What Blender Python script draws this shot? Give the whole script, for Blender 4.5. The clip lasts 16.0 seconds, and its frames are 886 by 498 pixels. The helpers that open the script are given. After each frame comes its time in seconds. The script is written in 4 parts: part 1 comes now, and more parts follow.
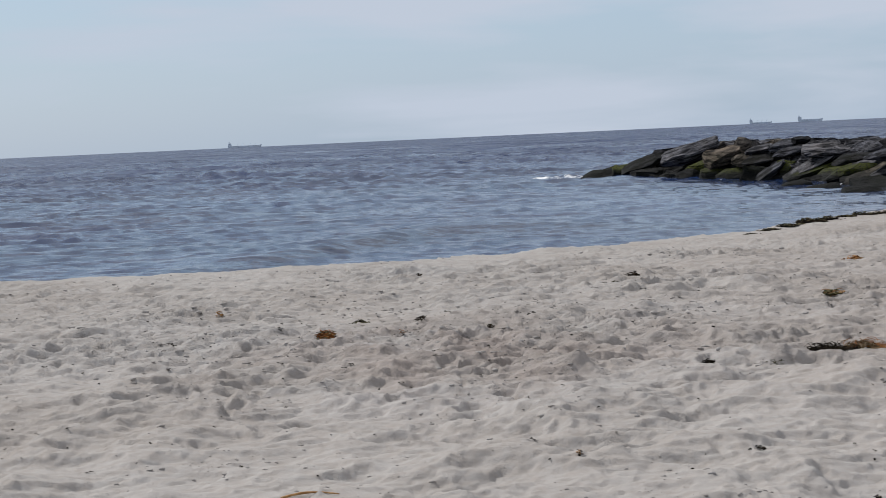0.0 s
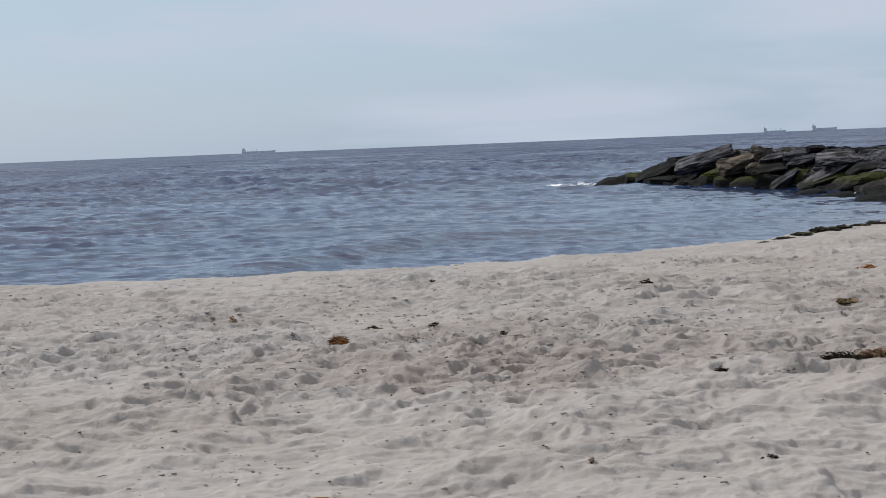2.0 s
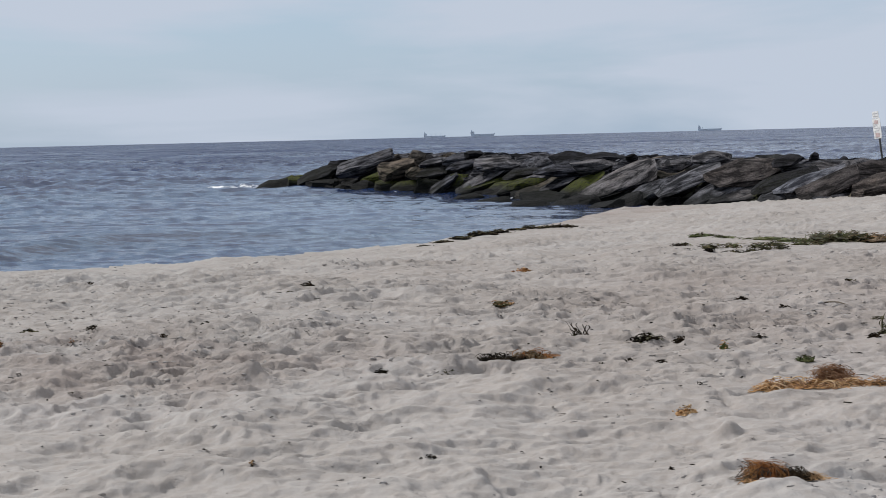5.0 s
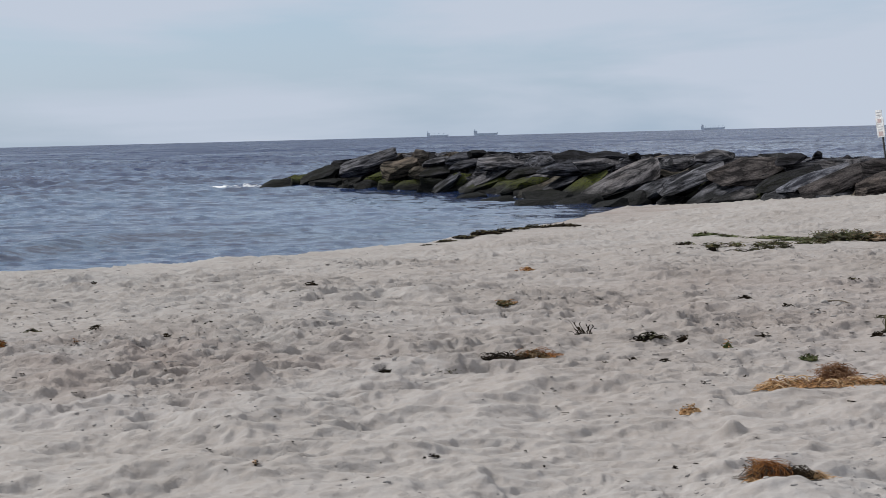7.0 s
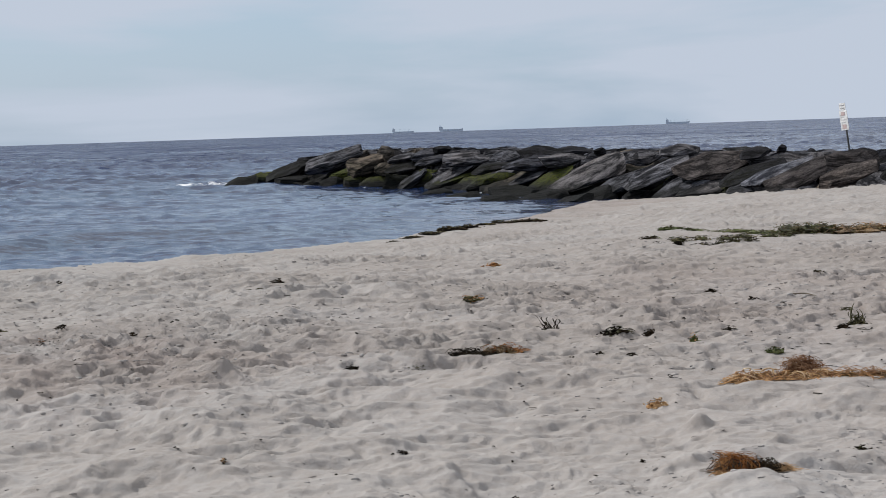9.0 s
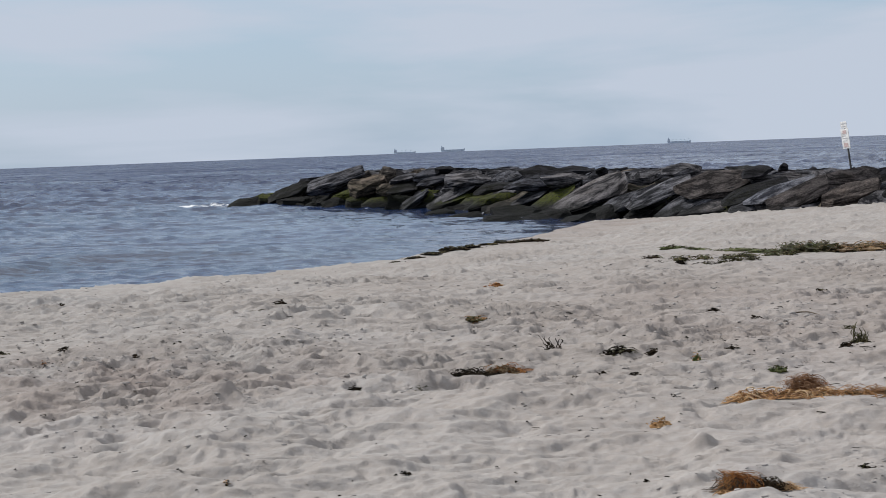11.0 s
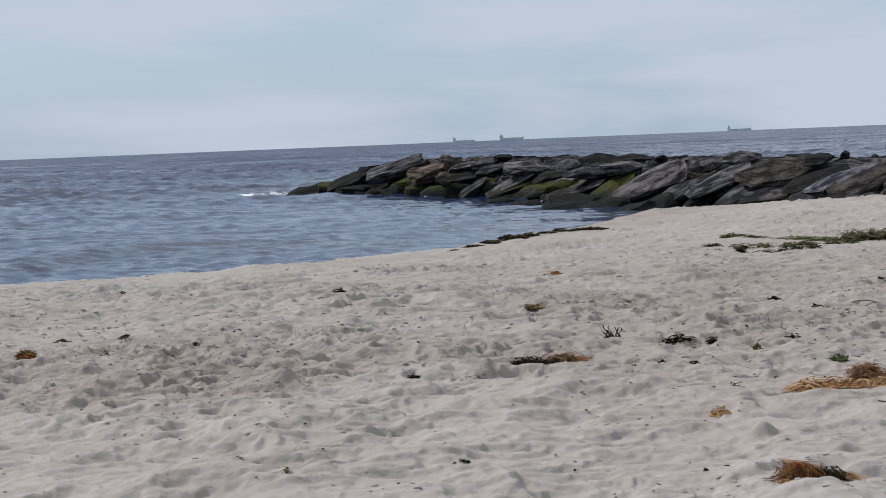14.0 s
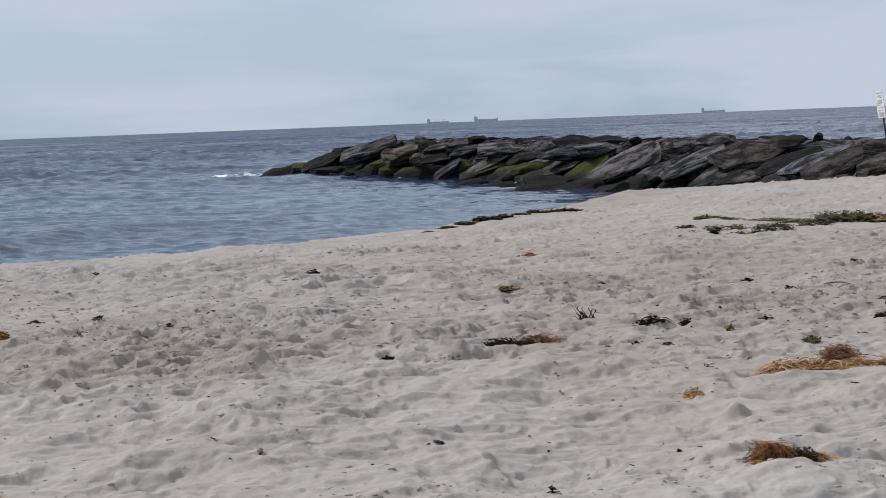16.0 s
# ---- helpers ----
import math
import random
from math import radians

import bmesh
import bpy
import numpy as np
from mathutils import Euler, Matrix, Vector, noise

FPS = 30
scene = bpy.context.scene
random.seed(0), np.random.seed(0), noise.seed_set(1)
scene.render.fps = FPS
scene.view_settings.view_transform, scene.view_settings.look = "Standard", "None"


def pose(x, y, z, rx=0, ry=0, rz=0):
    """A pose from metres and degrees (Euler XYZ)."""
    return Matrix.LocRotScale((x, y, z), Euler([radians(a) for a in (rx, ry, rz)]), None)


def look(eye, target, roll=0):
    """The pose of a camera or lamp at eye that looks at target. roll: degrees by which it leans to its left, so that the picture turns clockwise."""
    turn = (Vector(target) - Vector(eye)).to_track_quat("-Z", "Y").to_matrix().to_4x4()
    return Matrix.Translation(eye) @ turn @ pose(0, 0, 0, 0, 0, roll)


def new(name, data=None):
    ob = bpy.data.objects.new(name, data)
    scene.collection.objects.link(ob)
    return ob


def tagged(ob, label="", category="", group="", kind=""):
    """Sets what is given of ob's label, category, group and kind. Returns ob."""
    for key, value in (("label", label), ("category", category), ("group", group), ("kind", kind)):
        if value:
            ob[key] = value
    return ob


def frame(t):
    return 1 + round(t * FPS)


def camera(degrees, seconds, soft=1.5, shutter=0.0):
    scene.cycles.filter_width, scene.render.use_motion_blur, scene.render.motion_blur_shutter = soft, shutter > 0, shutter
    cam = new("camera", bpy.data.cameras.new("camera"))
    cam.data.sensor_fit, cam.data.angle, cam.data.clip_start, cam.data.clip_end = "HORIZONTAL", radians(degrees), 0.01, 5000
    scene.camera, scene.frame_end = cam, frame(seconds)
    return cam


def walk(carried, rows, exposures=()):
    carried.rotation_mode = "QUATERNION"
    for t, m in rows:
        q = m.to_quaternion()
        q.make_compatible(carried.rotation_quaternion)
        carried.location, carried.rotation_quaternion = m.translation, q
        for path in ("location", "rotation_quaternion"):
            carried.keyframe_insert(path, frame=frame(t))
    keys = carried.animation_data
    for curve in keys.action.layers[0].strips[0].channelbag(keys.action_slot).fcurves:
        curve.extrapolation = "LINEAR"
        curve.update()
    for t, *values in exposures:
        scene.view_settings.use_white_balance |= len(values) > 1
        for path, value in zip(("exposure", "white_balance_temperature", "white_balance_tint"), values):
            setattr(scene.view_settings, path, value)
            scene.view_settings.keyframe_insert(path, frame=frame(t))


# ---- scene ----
# The camera stands on the sand and pans; sea level is z = 0.
SOFT, EYE = 0.75, 2.4
cam = camera(27.0, 16.0, soft=SOFT)
ROWS = [  # seconds, yaw, pitch, roll
    (0.0, 0.02, -3.46, 2.65),
    (0.5, 2.02, -3.53, 2.94),
    (1.0, 3.38, -3.17, 2.98),
    (1.5, 2.86, -3.05, 2.75),
    (2.0, 0.42, -3.24, 2.33),
    (2.2, -0.50, -3.26, 1.92),
    (2.3, -2.25, -3.28, 1.76),
    (2.4, -3.85, -3.29, 1.60),
    (2.5, -4.91, -3.29, 1.56),
    (3.0, -8.28, -3.24, 1.22),
    (3.5, -10.85, -3.44, 1.22),
    (4.0, -11.07, -3.72, 1.19),
    (4.5, -10.89, -3.71, 1.35),
    (5.0, -10.07, -3.50, 1.39),
    (7.3, -9.93, -3.53, 1.51),
    (7.5, -9.80, -3.83, 1.67),
    (8.0, -9.89, -4.30, 1.73),
    (8.5, -10.51, -4.05, 1.81),
    (9.0, -11.01, -3.67, 1.91),
    (9.2, -11.37, -3.76, 1.94),
    (11.3, -10.77, -2.96, 2.26),
    (11.5, -10.51, -2.94, 2.20),
    (12.0, -10.04, -3.01, 2.23),
    (12.5, -9.95, -3.51, 2.23),
    (13.0, -9.83, -3.51, 2.33),
    (13.5, -9.40, -3.24, 2.34),
    (14.0, -9.12, -3.33, 2.31),
    (14.5, -8.65, -3.55, 2.36),
    (15.0, -8.82, -3.94, 2.21),
    (15.5, -9.27, -3.92, 2.23),
    (16.0, -9.90, -3.94, 2.21),
]
walk(cam, [(t, pose(0, 0, EYE, 0, 0, yaw) @ pose(0, 0, 0, pitch, 0, 0) @ pose(0, 0, 0, 0, roll, 0) @ pose(0, 0, 0, 90))
           for t, yaw, pitch, roll in ROWS], exposures=[(0.0, 0.0), (16.0, 0.0)])

# ---- light: thin high overcast with a veiled sun ----
SUN_ELEVATION, SUN_AZIMUTH = radians(41), radians(-44)   # azimuth clockwise from +y
sun = new("sun", bpy.data.lights.new("sun", "SUN"))
sun.data.energy, sun.data.angle, sun.data.color = 3.3, radians(4), (1.0, 0.97, 0.935)
sun.matrix_world = look((0, 0, 50), (-50 * math.sin(SUN_AZIMUTH) * math.cos(SUN_ELEVATION), -50 * math.cos(SUN_AZIMUTH) * math.cos(SUN_ELEVATION), 50 - 50 * math.sin(SUN_ELEVATION)))
world = bpy.data.worlds.new("world")
scene.world = world
world.use_nodes = True


def nodes_of(tree):
    """Short makers for nodes and links in a tree."""
    tree.nodes.clear()

    def add(kind, **sockets):
        node = tree.nodes.new("ShaderNode" + kind)
        for key, value in sockets.items():
            key = key.replace("_", " ")
            if key in node.inputs:
                node.inputs[key].default_value = value
        return node

    def link(a, out, b, into):
        tree.links.new(a.outputs[out], b.inputs[into])
    return add, link


def ramp(add, stops, interpolation="LINEAR"):
    node = add("ValToRGB")
    node.color_ramp.interpolation = interpolation
    els = node.color_ramp.elements
    while len(els) < len(stops):
        els.new(0.5)
    for el, (at, col) in zip(els, stops):
        el.position = at
        el.color = (*col, 1) if isinstance(col, tuple) else (col, col, col, 1)
    return node


add, link = nodes_of(world.node_tree)
sky = add("TexSky")
sky.sky_type, sky.sun_disc = "NISHITA", False
sky.sun_elevation, sky.sun_rotation = SUN_ELEVATION, SUN_AZIMUTH
sky.air_density, sky.dust_density, sky.ozone_density = 1.2, 1.0, 3.0
coord, stretch = add("TexCoord"), add("Mapping")
stretch.inputs["Scale"].default_value = (1.0, 1.0, 6.0)
stretch.inputs["Location"].default_value = (0.3, 0.0, 0.15)
cloud = add("TexNoise", Scale=4.2, Detail=5.0, Roughness=0.5, Distortion=0.25)
veil = ramp(add, [(0.41, 0.10), (0.58, 1.0)])
split, rise = add("SeparateXYZ"), ramp(add, [(0.10, 0.0), (0.40, 1.0)])
drift, east = add("Math"), add("Math")     # the veil thickens towards the east
east.operation = "MULTIPLY_ADD"
east.inputs[1].default_value, east.inputs[2].default_value = 0.40, -0.085
thick, sheet = add("Math"), add("MixRGB")
thick.operation = "MAXIMUM"
sheet.inputs["Color1"].default_value = (4.06, 4.56, 5.38, 1)     # low cloud seen through sea haze
sheet.inputs["Color2"].default_value = (4.25, 4.40, 4.72, 1)    # the sheet overhead
mix = add("MixRGB")
back = add("Background", Strength=0.13)
tint = add("MixRGB", Fac=0.8)
tint.inputs["Color2"].default_value = (2.7, 3.72, 5.05, 1)    # sea haze under the blue
out = add("OutputWorld")
link(coord, "Generated", stretch, "Vector"), link(stretch, "Vector", cloud, "Vector")
link(cloud, "Fac", drift, 0), link(east, "Value", drift, 1), link(drift, "Value", veil, "Fac"), link(split, "X", east, 0), link(coord, "Generated", split, "Vector"), link(split, "Z", rise, "Fac")
link(veil, "Color", thick, 0), link(rise, "Color", thick, 1), link(thick, "Value", mix, "Fac")
link(rise, "Color", sheet, "Fac"), link(sheet, "Color", mix, "Color2")
link(sky, "Color", tint, "Color1"), link(tint, "Color", mix, "Color1"), link(mix, "Color", back, "Color"), link(back, "Background", out, "Surface")


# ---- materials ----
def material(name, colours, scale=8.0, rough=0.9, bump=0.3, bump_scale=60.0, fine=4.0, spec=0.3, depth=0.01, coords="Object", squash=(1, 1, 1)):
    """Two-scale mottled surface: broad stains times fine grain, with relief."""
    mat = bpy.data.materials.new(name)
    mat.use_nodes = True
    add, link = nodes_of(mat.node_tree)
    out, bsdf = add("OutputMaterial"), add("BsdfPrincipled", Roughness=rough, Specular_IOR_Level=spec)
    co, mp = add("TexCoord"), add("Mapping")
    mp.inputs["Scale"].default_value = squash
    broad, grain = add("TexNoise", Scale=scale, Detail=6.0, Roughness=0.6), add("TexNoise", Scale=scale * fine, Detail=4.0)
    stops = [(0.28 + 0.44 * i / max(1, len(colours) - 1), c) for i, c in enumerate(colours)]
    tint = ramp(add, stops)
    vary = add("ObjectInfo")
    shift, light = add("Math"), add("MixRGB")
    shift.operation, light.blend_type = "MULTIPLY_ADD", "MULTIPLY"
    shift.inputs[1].default_value, shift.inputs[2].default_value = 0.25, -0.12
    sum_ = add("Math")
    grey = ramp(add, [(0.3, 0.72), (0.7, 1.15)])
    light.inputs["Fac"].default_value = 1.0
    hump, height = add("Bump", Strength=bump, Distance=depth), add("TexNoise", Scale=bump_scale, Detail=5.0, Roughness=0.6)
    link(co, coords, mp, "Vector")
    for n in (broad, grain, height):
        link(mp, "Vector", n, "Vector")
    link(vary, "Random", shift, 0), link(broad, "Fac", sum_, 0), link(shift, "Value", sum_, 1), link(sum_, "Value", tint, "Fac")
    link(grain, "Fac", grey, "Fac"), link(tint, "Color", light, "Color1"), link(grey, "Color", light, "Color2")
    link(light, "Color", bsdf, "Base Color"), link(height, "Fac", hump, "Height"), link(hump, "Normal", bsdf, "Normal")
    link(bsdf, "BSDF", out, "Surface")
    return mat


def sand_material():
    mat = bpy.data.materials.new("dry_beach_sand")
    mat.use_nodes = True
    add, link = nodes_of(mat.node_tree)
    out, bsdf = add("OutputMaterial"), add("BsdfPrincipled", Roughness=0.95, Specular_IOR_Level=0.15)
    geo = add("NewGeometry")
    broad = add("TexNoise", Scale=0.45, Detail=5.0, Roughness=0.6)
    mid, grain = add("TexNoise", Scale=11.0, Detail=6.0, Roughness=0.65), add("TexNoise", Scale=420.0, Detail=2.0)
    tone = ramp(add, [(0.30, (0.335, 0.313, 0.294)), (0.52, (0.378, 0.360, 0.345)), (0.75, (0.405, 0.394, 0.387))])
    turned = ramp(add, [(0.35, (0.88, 0.835, 0.80)), (0.62, (1.06, 1.05, 1.05))])
    speck = ramp(add, [(0.25, 0.80), (0.6, 1.04)])
    m1, m2, m3 = add("MixRGB"), add("MixRGB"), add("MixRGB")
    for m in (m1, m2, m3):
        m.blend_type = "MULTIPLY"
        m.inputs["Fac"].default_value = 1.0
    m1.inputs["Fac"].default_value = 0.75
    damp_tone = add("Attribute")
    damp_tone.attribute_name = "damp_tone"
    wet = ramp(add, [(0.0, (1.0, 1.0, 1.0)), (1.0, (0.71, 0.615, 0.570))])
    rough = ramp(add, [(0.0, 0.95), (1.0, 0.65)])
    small, tiny = add("TexNoise", Scale=22.0, Detail=6.0, Roughness=0.68), add("TexNoise", Scale=150.0, Detail=3.0)
    b1, b2, b3 = add("Bump", Strength=0.7, Distance=0.026), add("Bump", Strength=0.15, Distance=0.003), add("Bump", Strength=0.9, Distance=0.060)
    bend, crest_ = add("MixRGB", Fac=0.10), add("TexNoise", Scale=4.2, Detail=8.0, Roughness=0.62)
    crest_.noise_type = "RIDGED_MULTIFRACTAL"
    bend.blend_type = "ADD"
    trod, trod1, trod3 = add("Attribute"), add("Math"), add("Math")
    trod.attribute_name = "churn"
    for m, k, c in ((trod1, 0.50, 0.30), (trod3, 0.55, 0.42)):
        m.operation = "MULTIPLY_ADD"
        m.inputs[1].default_value, m.inputs[2].default_value = k, c
    link(trod, "Fac", trod1, 0), link(trod, "Fac", trod3, 0), link(trod1, "Value", b1, "Strength"), link(trod3, "Value", b3, "Strength")
    for n in (broad, mid, grain, small, tiny):
        link(geo, "Position", n, "Vector")
    link(broad, "Fac", tone, "Fac"), link(mid, "Fac", turned, "Fac"), link(grain, "Fac", speck, "Fac")
    link(tone, "Color", m1, "Color1"), link(turned, "Color", m1, "Color2")
    link(m1, "Color", m2, "Color1"), link(speck, "Color", m2, "Color2")
    link(damp_tone, "Fac", wet, "Fac"), link(damp_tone, "Fac", rough, "Fac")
    link(m2, "Color", m3, "Color1"), link(wet, "Color", m3, "Color2")
    link(m3, "Color", bsdf, "Base Color"), link(rough, "Color", bsdf, "Roughness")
    link(geo, "Position", bend, "Color1"), link(mid, "Color", bend, "Color2"), link(bend, "Color", crest_, "Vector")
    link(crest_, "Fac", b3, "Height"), link(b3, "Normal", b1, "Normal"), link(small, "Fac", b1, "Height"), link(tiny, "Fac", b2, "Height"), link(b1, "Normal", b2, "Normal"), link(b2, "Normal", bsdf, "Normal")
    link(bsdf, "BSDF", out, "Surface")
    return mat


def water_material():
    mat = bpy.data.materials.new("sea_water")
    mat.use_nodes = True
    add, link = nodes_of(mat.node_tree)
    out, bsdf = add("OutputMaterial"), add("BsdfPrincipled", Roughness=0.16, IOR=1.33)
    geo, foam = add("NewGeometry"), add("Attribute")
    foam.attribute_name = "foam"
    deep = add("TexNoise", Scale=0.05, Detail=3.0)
    tone = ramp(add, [(0.35, (0.011, 0.025, 0.076)), (0.65, (0.020, 0.040, 0.110))])
    shoal, murky = add("Attribute"), add("MixRGB")
    shoal.attribute_name = "shoal"
    murky.inputs["Color2"].default_value = (0.008, 0.016, 0.014, 1)
    lace = add("TexNoise", Scale=2.2, Detail=8.0, Roughness=0.72)
    cover = add("Math")
    cover.operation = "ADD"
    edge = ramp(add, [(0.92, 0.0), (1.12 / 1.2, 0.15), (1.0, 1.0)])
    white = add("MixRGB")
    white.inputs["Color2"].default_value = (0.78, 0.80, 0.82, 1)
    chopped, wind, ruffle, gloss, calm = add("Attribute"), add("TexNoise", Scale=0.035, Detail=9.0, Roughness=0.72), add("Math"), add("MixRGB"), add("VectorMath")
    chopped.attribute_name = "chop"
    gusts = ramp(add, [(0.38, 0.05), (0.62, 0.30)])
    ruffle.operation, calm.operation = "MULTIPLY_ADD", "SCALE"
    ruffle.inputs[2].default_value = 0.08
    gloss.inputs["Color2"].default_value = (0.85, 0.85, 0.85, 1)
    stretch = add("Mapping")
    stretch.inputs["Scale"].default_value = (0.55, 1.0, 1.0)
    chop, ripple = add("TexNoise", Scale=1.7, Detail=6.0, Roughness=0.78), add("TexNoise", Scale=8.0, Detail=3.0, Roughness=0.6)
    centre, lean, centre2, lean2, total, unit = (add("VectorMath") for _ in range(6))
    for c, l, k in ((centre, lean, 1.45), (centre2, lean2, 1.1)):
        c.operation, l.operation = "SUBTRACT", "MULTIPLY"
        c.inputs[1].default_value, l.inputs[1].default_value = (0.5, 0.5, 0.5), (k * 0.6, k, 0.0)
    total.operation, unit.operation = "ADD", "NORMALIZE"
    join, swell, centre3, lean3, join3 = add("VectorMath"), add("TexNoise", Scale=0.24, Detail=8.0, Roughness=0.74), add("VectorMath"), add("VectorMath"), add("VectorMath")
    centre3.operation, lean3.operation = "SUBTRACT", "MULTIPLY"
    centre3.inputs[1].default_value, lean3.inputs[1].default_value = (0.5, 0.5, 0.5), (0.6, 2.2, 0.0)
    link(geo, "Position", deep, "Vector"), link(geo, "Position", lace, "Vector"), link(geo, "Position", stretch, "Vector")
    link(stretch, "Vector", chop, "Vector"), link(stretch, "Vector", ripple, "Vector")
    link(deep, "Fac", tone, "Fac"), link(lace, "Fac", cover, 0), link(foam, "Fac", cover, 1), link(cover, "Value", edge, "Fac")
    link(edge, "Color", white, "Fac"), link(tone, "Color", murky, "Color1"), link(shoal, "Fac", murky, "Fac"), link(murky, "Color", white, "Color1"), link(white, "Color", bsdf, "Base Color")
    link(stretch, "Vector", wind, "Vector"), link(wind, "Fac", gusts, "Fac"), link(gusts, "Color", ruffle, 0), link(chopped, "Fac", ruffle, 1)
    link(ruffle, "Value", gloss, "Color1"), link(edge, "Color", gloss, "Fac"), link(gloss, "Color", bsdf, "Roughness")
    link(chop, "Color", centre, 0), link(centre, "Vector", lean, 0), link(ripple, "Color", centre2, 0), link(centre2, "Vector", lean2, 0)
    link(lean, "Vector", join, 0), link(lean2, "Vector", join, 1), link(stretch, "Vector", swell, "Vector"), link(swell, "Color", centre3, 0), link(centre3, "Vector", lean3, 0)
    link(join, "Vector", join3, 0), link(lean3, "Vector", join3, 1), link(join3, "Vector", calm, 0), link(chopped, "Fac", calm, "Scale"), link(calm, "Vector", total, 0), link(geo, "Normal", total, 1)
    link(total, "Vector", unit, 0), link(unit, "Vector", bsdf, "Normal")
    link(bsdf, "BSDF", out, "Surface")
    return mat


def rock_material(name, low, high, moss):
    """Weathered grey gneiss, banded, wet and black near the water, with green algae on the low stones."""
    mat = bpy.data.materials.new(name)
    mat.use_nodes = True
    add, link = nodes_of(mat.node_tree)
    out, bsdf = add("OutputMaterial"), add("BsdfPrincipled", Roughness=0.85, Specular_IOR_Level=0.08)
    co, geo, vary = add("TexCoord"), add("NewGeometry"), add("ObjectInfo")
    band = add("Mapping")
    band.inputs["Scale"].default_value = (0.6, 1.0, 6.5)
    strata, blot = add("TexNoise", Scale=1.6, Detail=7.0, Roughness=0.65, Distortion=0.5), add("TexNoise", Scale=1.1, Detail=6.0, Roughness=0.65)
    grain = add("TexNoise", Scale=14.0, Detail=5.0, Roughness=0.7)
    tint = ramp(add, [(0.42, low), (0.52, tuple((a + b) / 2 for a, b in zip(low, high))), (0.62, high)])
    rust = ramp(add, [(0.5, (1.0, 1.0, 1.0)), (0.82, (1.10, 1.0, 0.88))])
    pepper = ramp(add, [(0.32, 0.45), (0.68, 1.4)])
    m1, m2, m3, m4, m5 = (add("MixRGB") for _ in range(5))
    for m in (m1, m2, m5):
        m.blend_type = "MULTIPLY"
        m.inputs["Fac"].default_value = 1.0
    each = ramp(add, [(0.0, (0.54, 0.58, 0.68)), (0.4, (0.90, 0.95, 1.05)), (0.75, (1.08, 1.1, 1.15)), (1.0, (1.18, 1.15, 1.14))])
    sep, wob, wet = add("SeparateXYZ"), add("Math"), ramp(add, [(0.31, 0.72), (0.53, 0.0)])
    wob.operation = "MULTIPLY_ADD"
    wob.inputs[1].default_value = 0.55
    level = add("Math")
    level.operation = "MULTIPLY"
    level.inputs[1].default_value = 0.62
    alga = ramp(add, [(0.42, 0.0), (0.52, 1.0)])
    belt = ramp(add, [(0.30, 0.0), (0.42, 1.0), (0.76, 1.0), (0.95, 0.0)])
    both = add("Math", )
    both.operation = "MULTIPLY"
    amount = add("Math")
    amount.operation = "MULTIPLY"
    amount.inputs[1].default_value = moss
    m3.inputs["Color2"].default_value = (0.070, 0.080, 0.014, 1)
    m4.inputs["Color2"].default_value = (0.008, 0.009, 0.008, 1)
    gloss = ramp(add, [(0.0, 0.88), (1.0, 0.72)])
    height = add("Bump", Strength=1.0, Distance=0.16)
    height2 = add("Bump", Strength=0.8, Distance=0.05)
    link(co, "Object", band, "Vector"), link(band, "Vector", strata, "Vector")
    link(geo, "Position", blot, "Vector"), link(co, "Object", grain, "Vector")
    link(strata, "Fac", tint, "Fac"), link(blot, "Fac", rust, "Fac"), link(grain, "Fac", pepper, "Fac"), link(vary, "Random", each, "Fac")
    link(tint, "Color", m1, "Color1"), link(rust, "Color", m1, "Color2"), link(m1, "Color", m2, "Color1"), link(pepper, "Color", m2, "Color2")
    link(m2, "Color", m5, "Color1"), link(each, "Color", m5, "Color2")
    link(geo, "Position", sep, "Vector"), link(blot, "Fac", wob, 0), link(sep, "Z", wob, 2)
    link(wob, "Value", level, 0), link(level, "Value", belt, "Fac"), link(level, "Value", wet, "Fac")
    link(grain, "Fac", alga, "Fac"), link(alga, "Color", both, 0), link(belt, "Color", both, 1), link(both, "Value", amount, 0)
    link(m5, "Color", m3, "Color1"), link(amount, "Value", m3, "Fac")
    link(m3, "Color", m4, "Color1"), link(wet, "Color", m4, "Fac"), link(m4, "Color", bsdf, "Base Color")
    link(wet, "Color", gloss, "Fac"), link(gloss, "Color", bsdf, "Roughness")
    link(strata, "Fac", height, "Height"), link(grain, "Fac", height2, "Height"), link(height, "Normal", height2, "Normal"), link(height2, "Normal", bsdf, "Normal")
    link(bsdf, "BSDF", out, "Surface")
    return mat


SAND, WATER = sand_material(), water_material()
ROCKS = [rock_material("grey_gneiss", (0.011, 0.011, 0.013), (0.190, 0.182, 0.188), 0.0),
         rock_material("mossy_gneiss", (0.006, 0.006, 0.006), (0.075, 0.072, 0.064), 0.95),
         rock_material("tan_gneiss", (0.02, 0.017, 0.015), (0.18, 0.15, 0.12), 0.1),
         rock_material("dark_gneiss", (0.003, 0.0029, 0.0035), (0.038, 0.036, 0.040), 0.06),
         rock_material("wet_black_gneiss", (0.0015, 0.0016, 0.002), (0.014, 0.015, 0.016), 0.12),
         rock_material("brown_gneiss", (0.016, 0.013, 0.012), (0.150, 0.124, 0.108), 0.0),
         rock_material("blue_grey_gneiss", (0.018, 0.020, 0.028), (0.175, 0.185, 0.215), 0.0)]
# near-black backing colour: the deep shade between boulders is put into it
GAP_BLACK = material("gap_shade_black", [(0.003, 0.003, 0.003), (0.012, 0.012, 0.013)], scale=2, rough=0.8, bump=1.0, bump_scale=3, depth=0.1)
KELP_TAN = material("tan_dried_kelp", [(0.20, 0.09, 0.03), (0.42, 0.225, 0.088), (0.55, 0.36, 0.19)], scale=9, rough=0.7, bump=0.5)
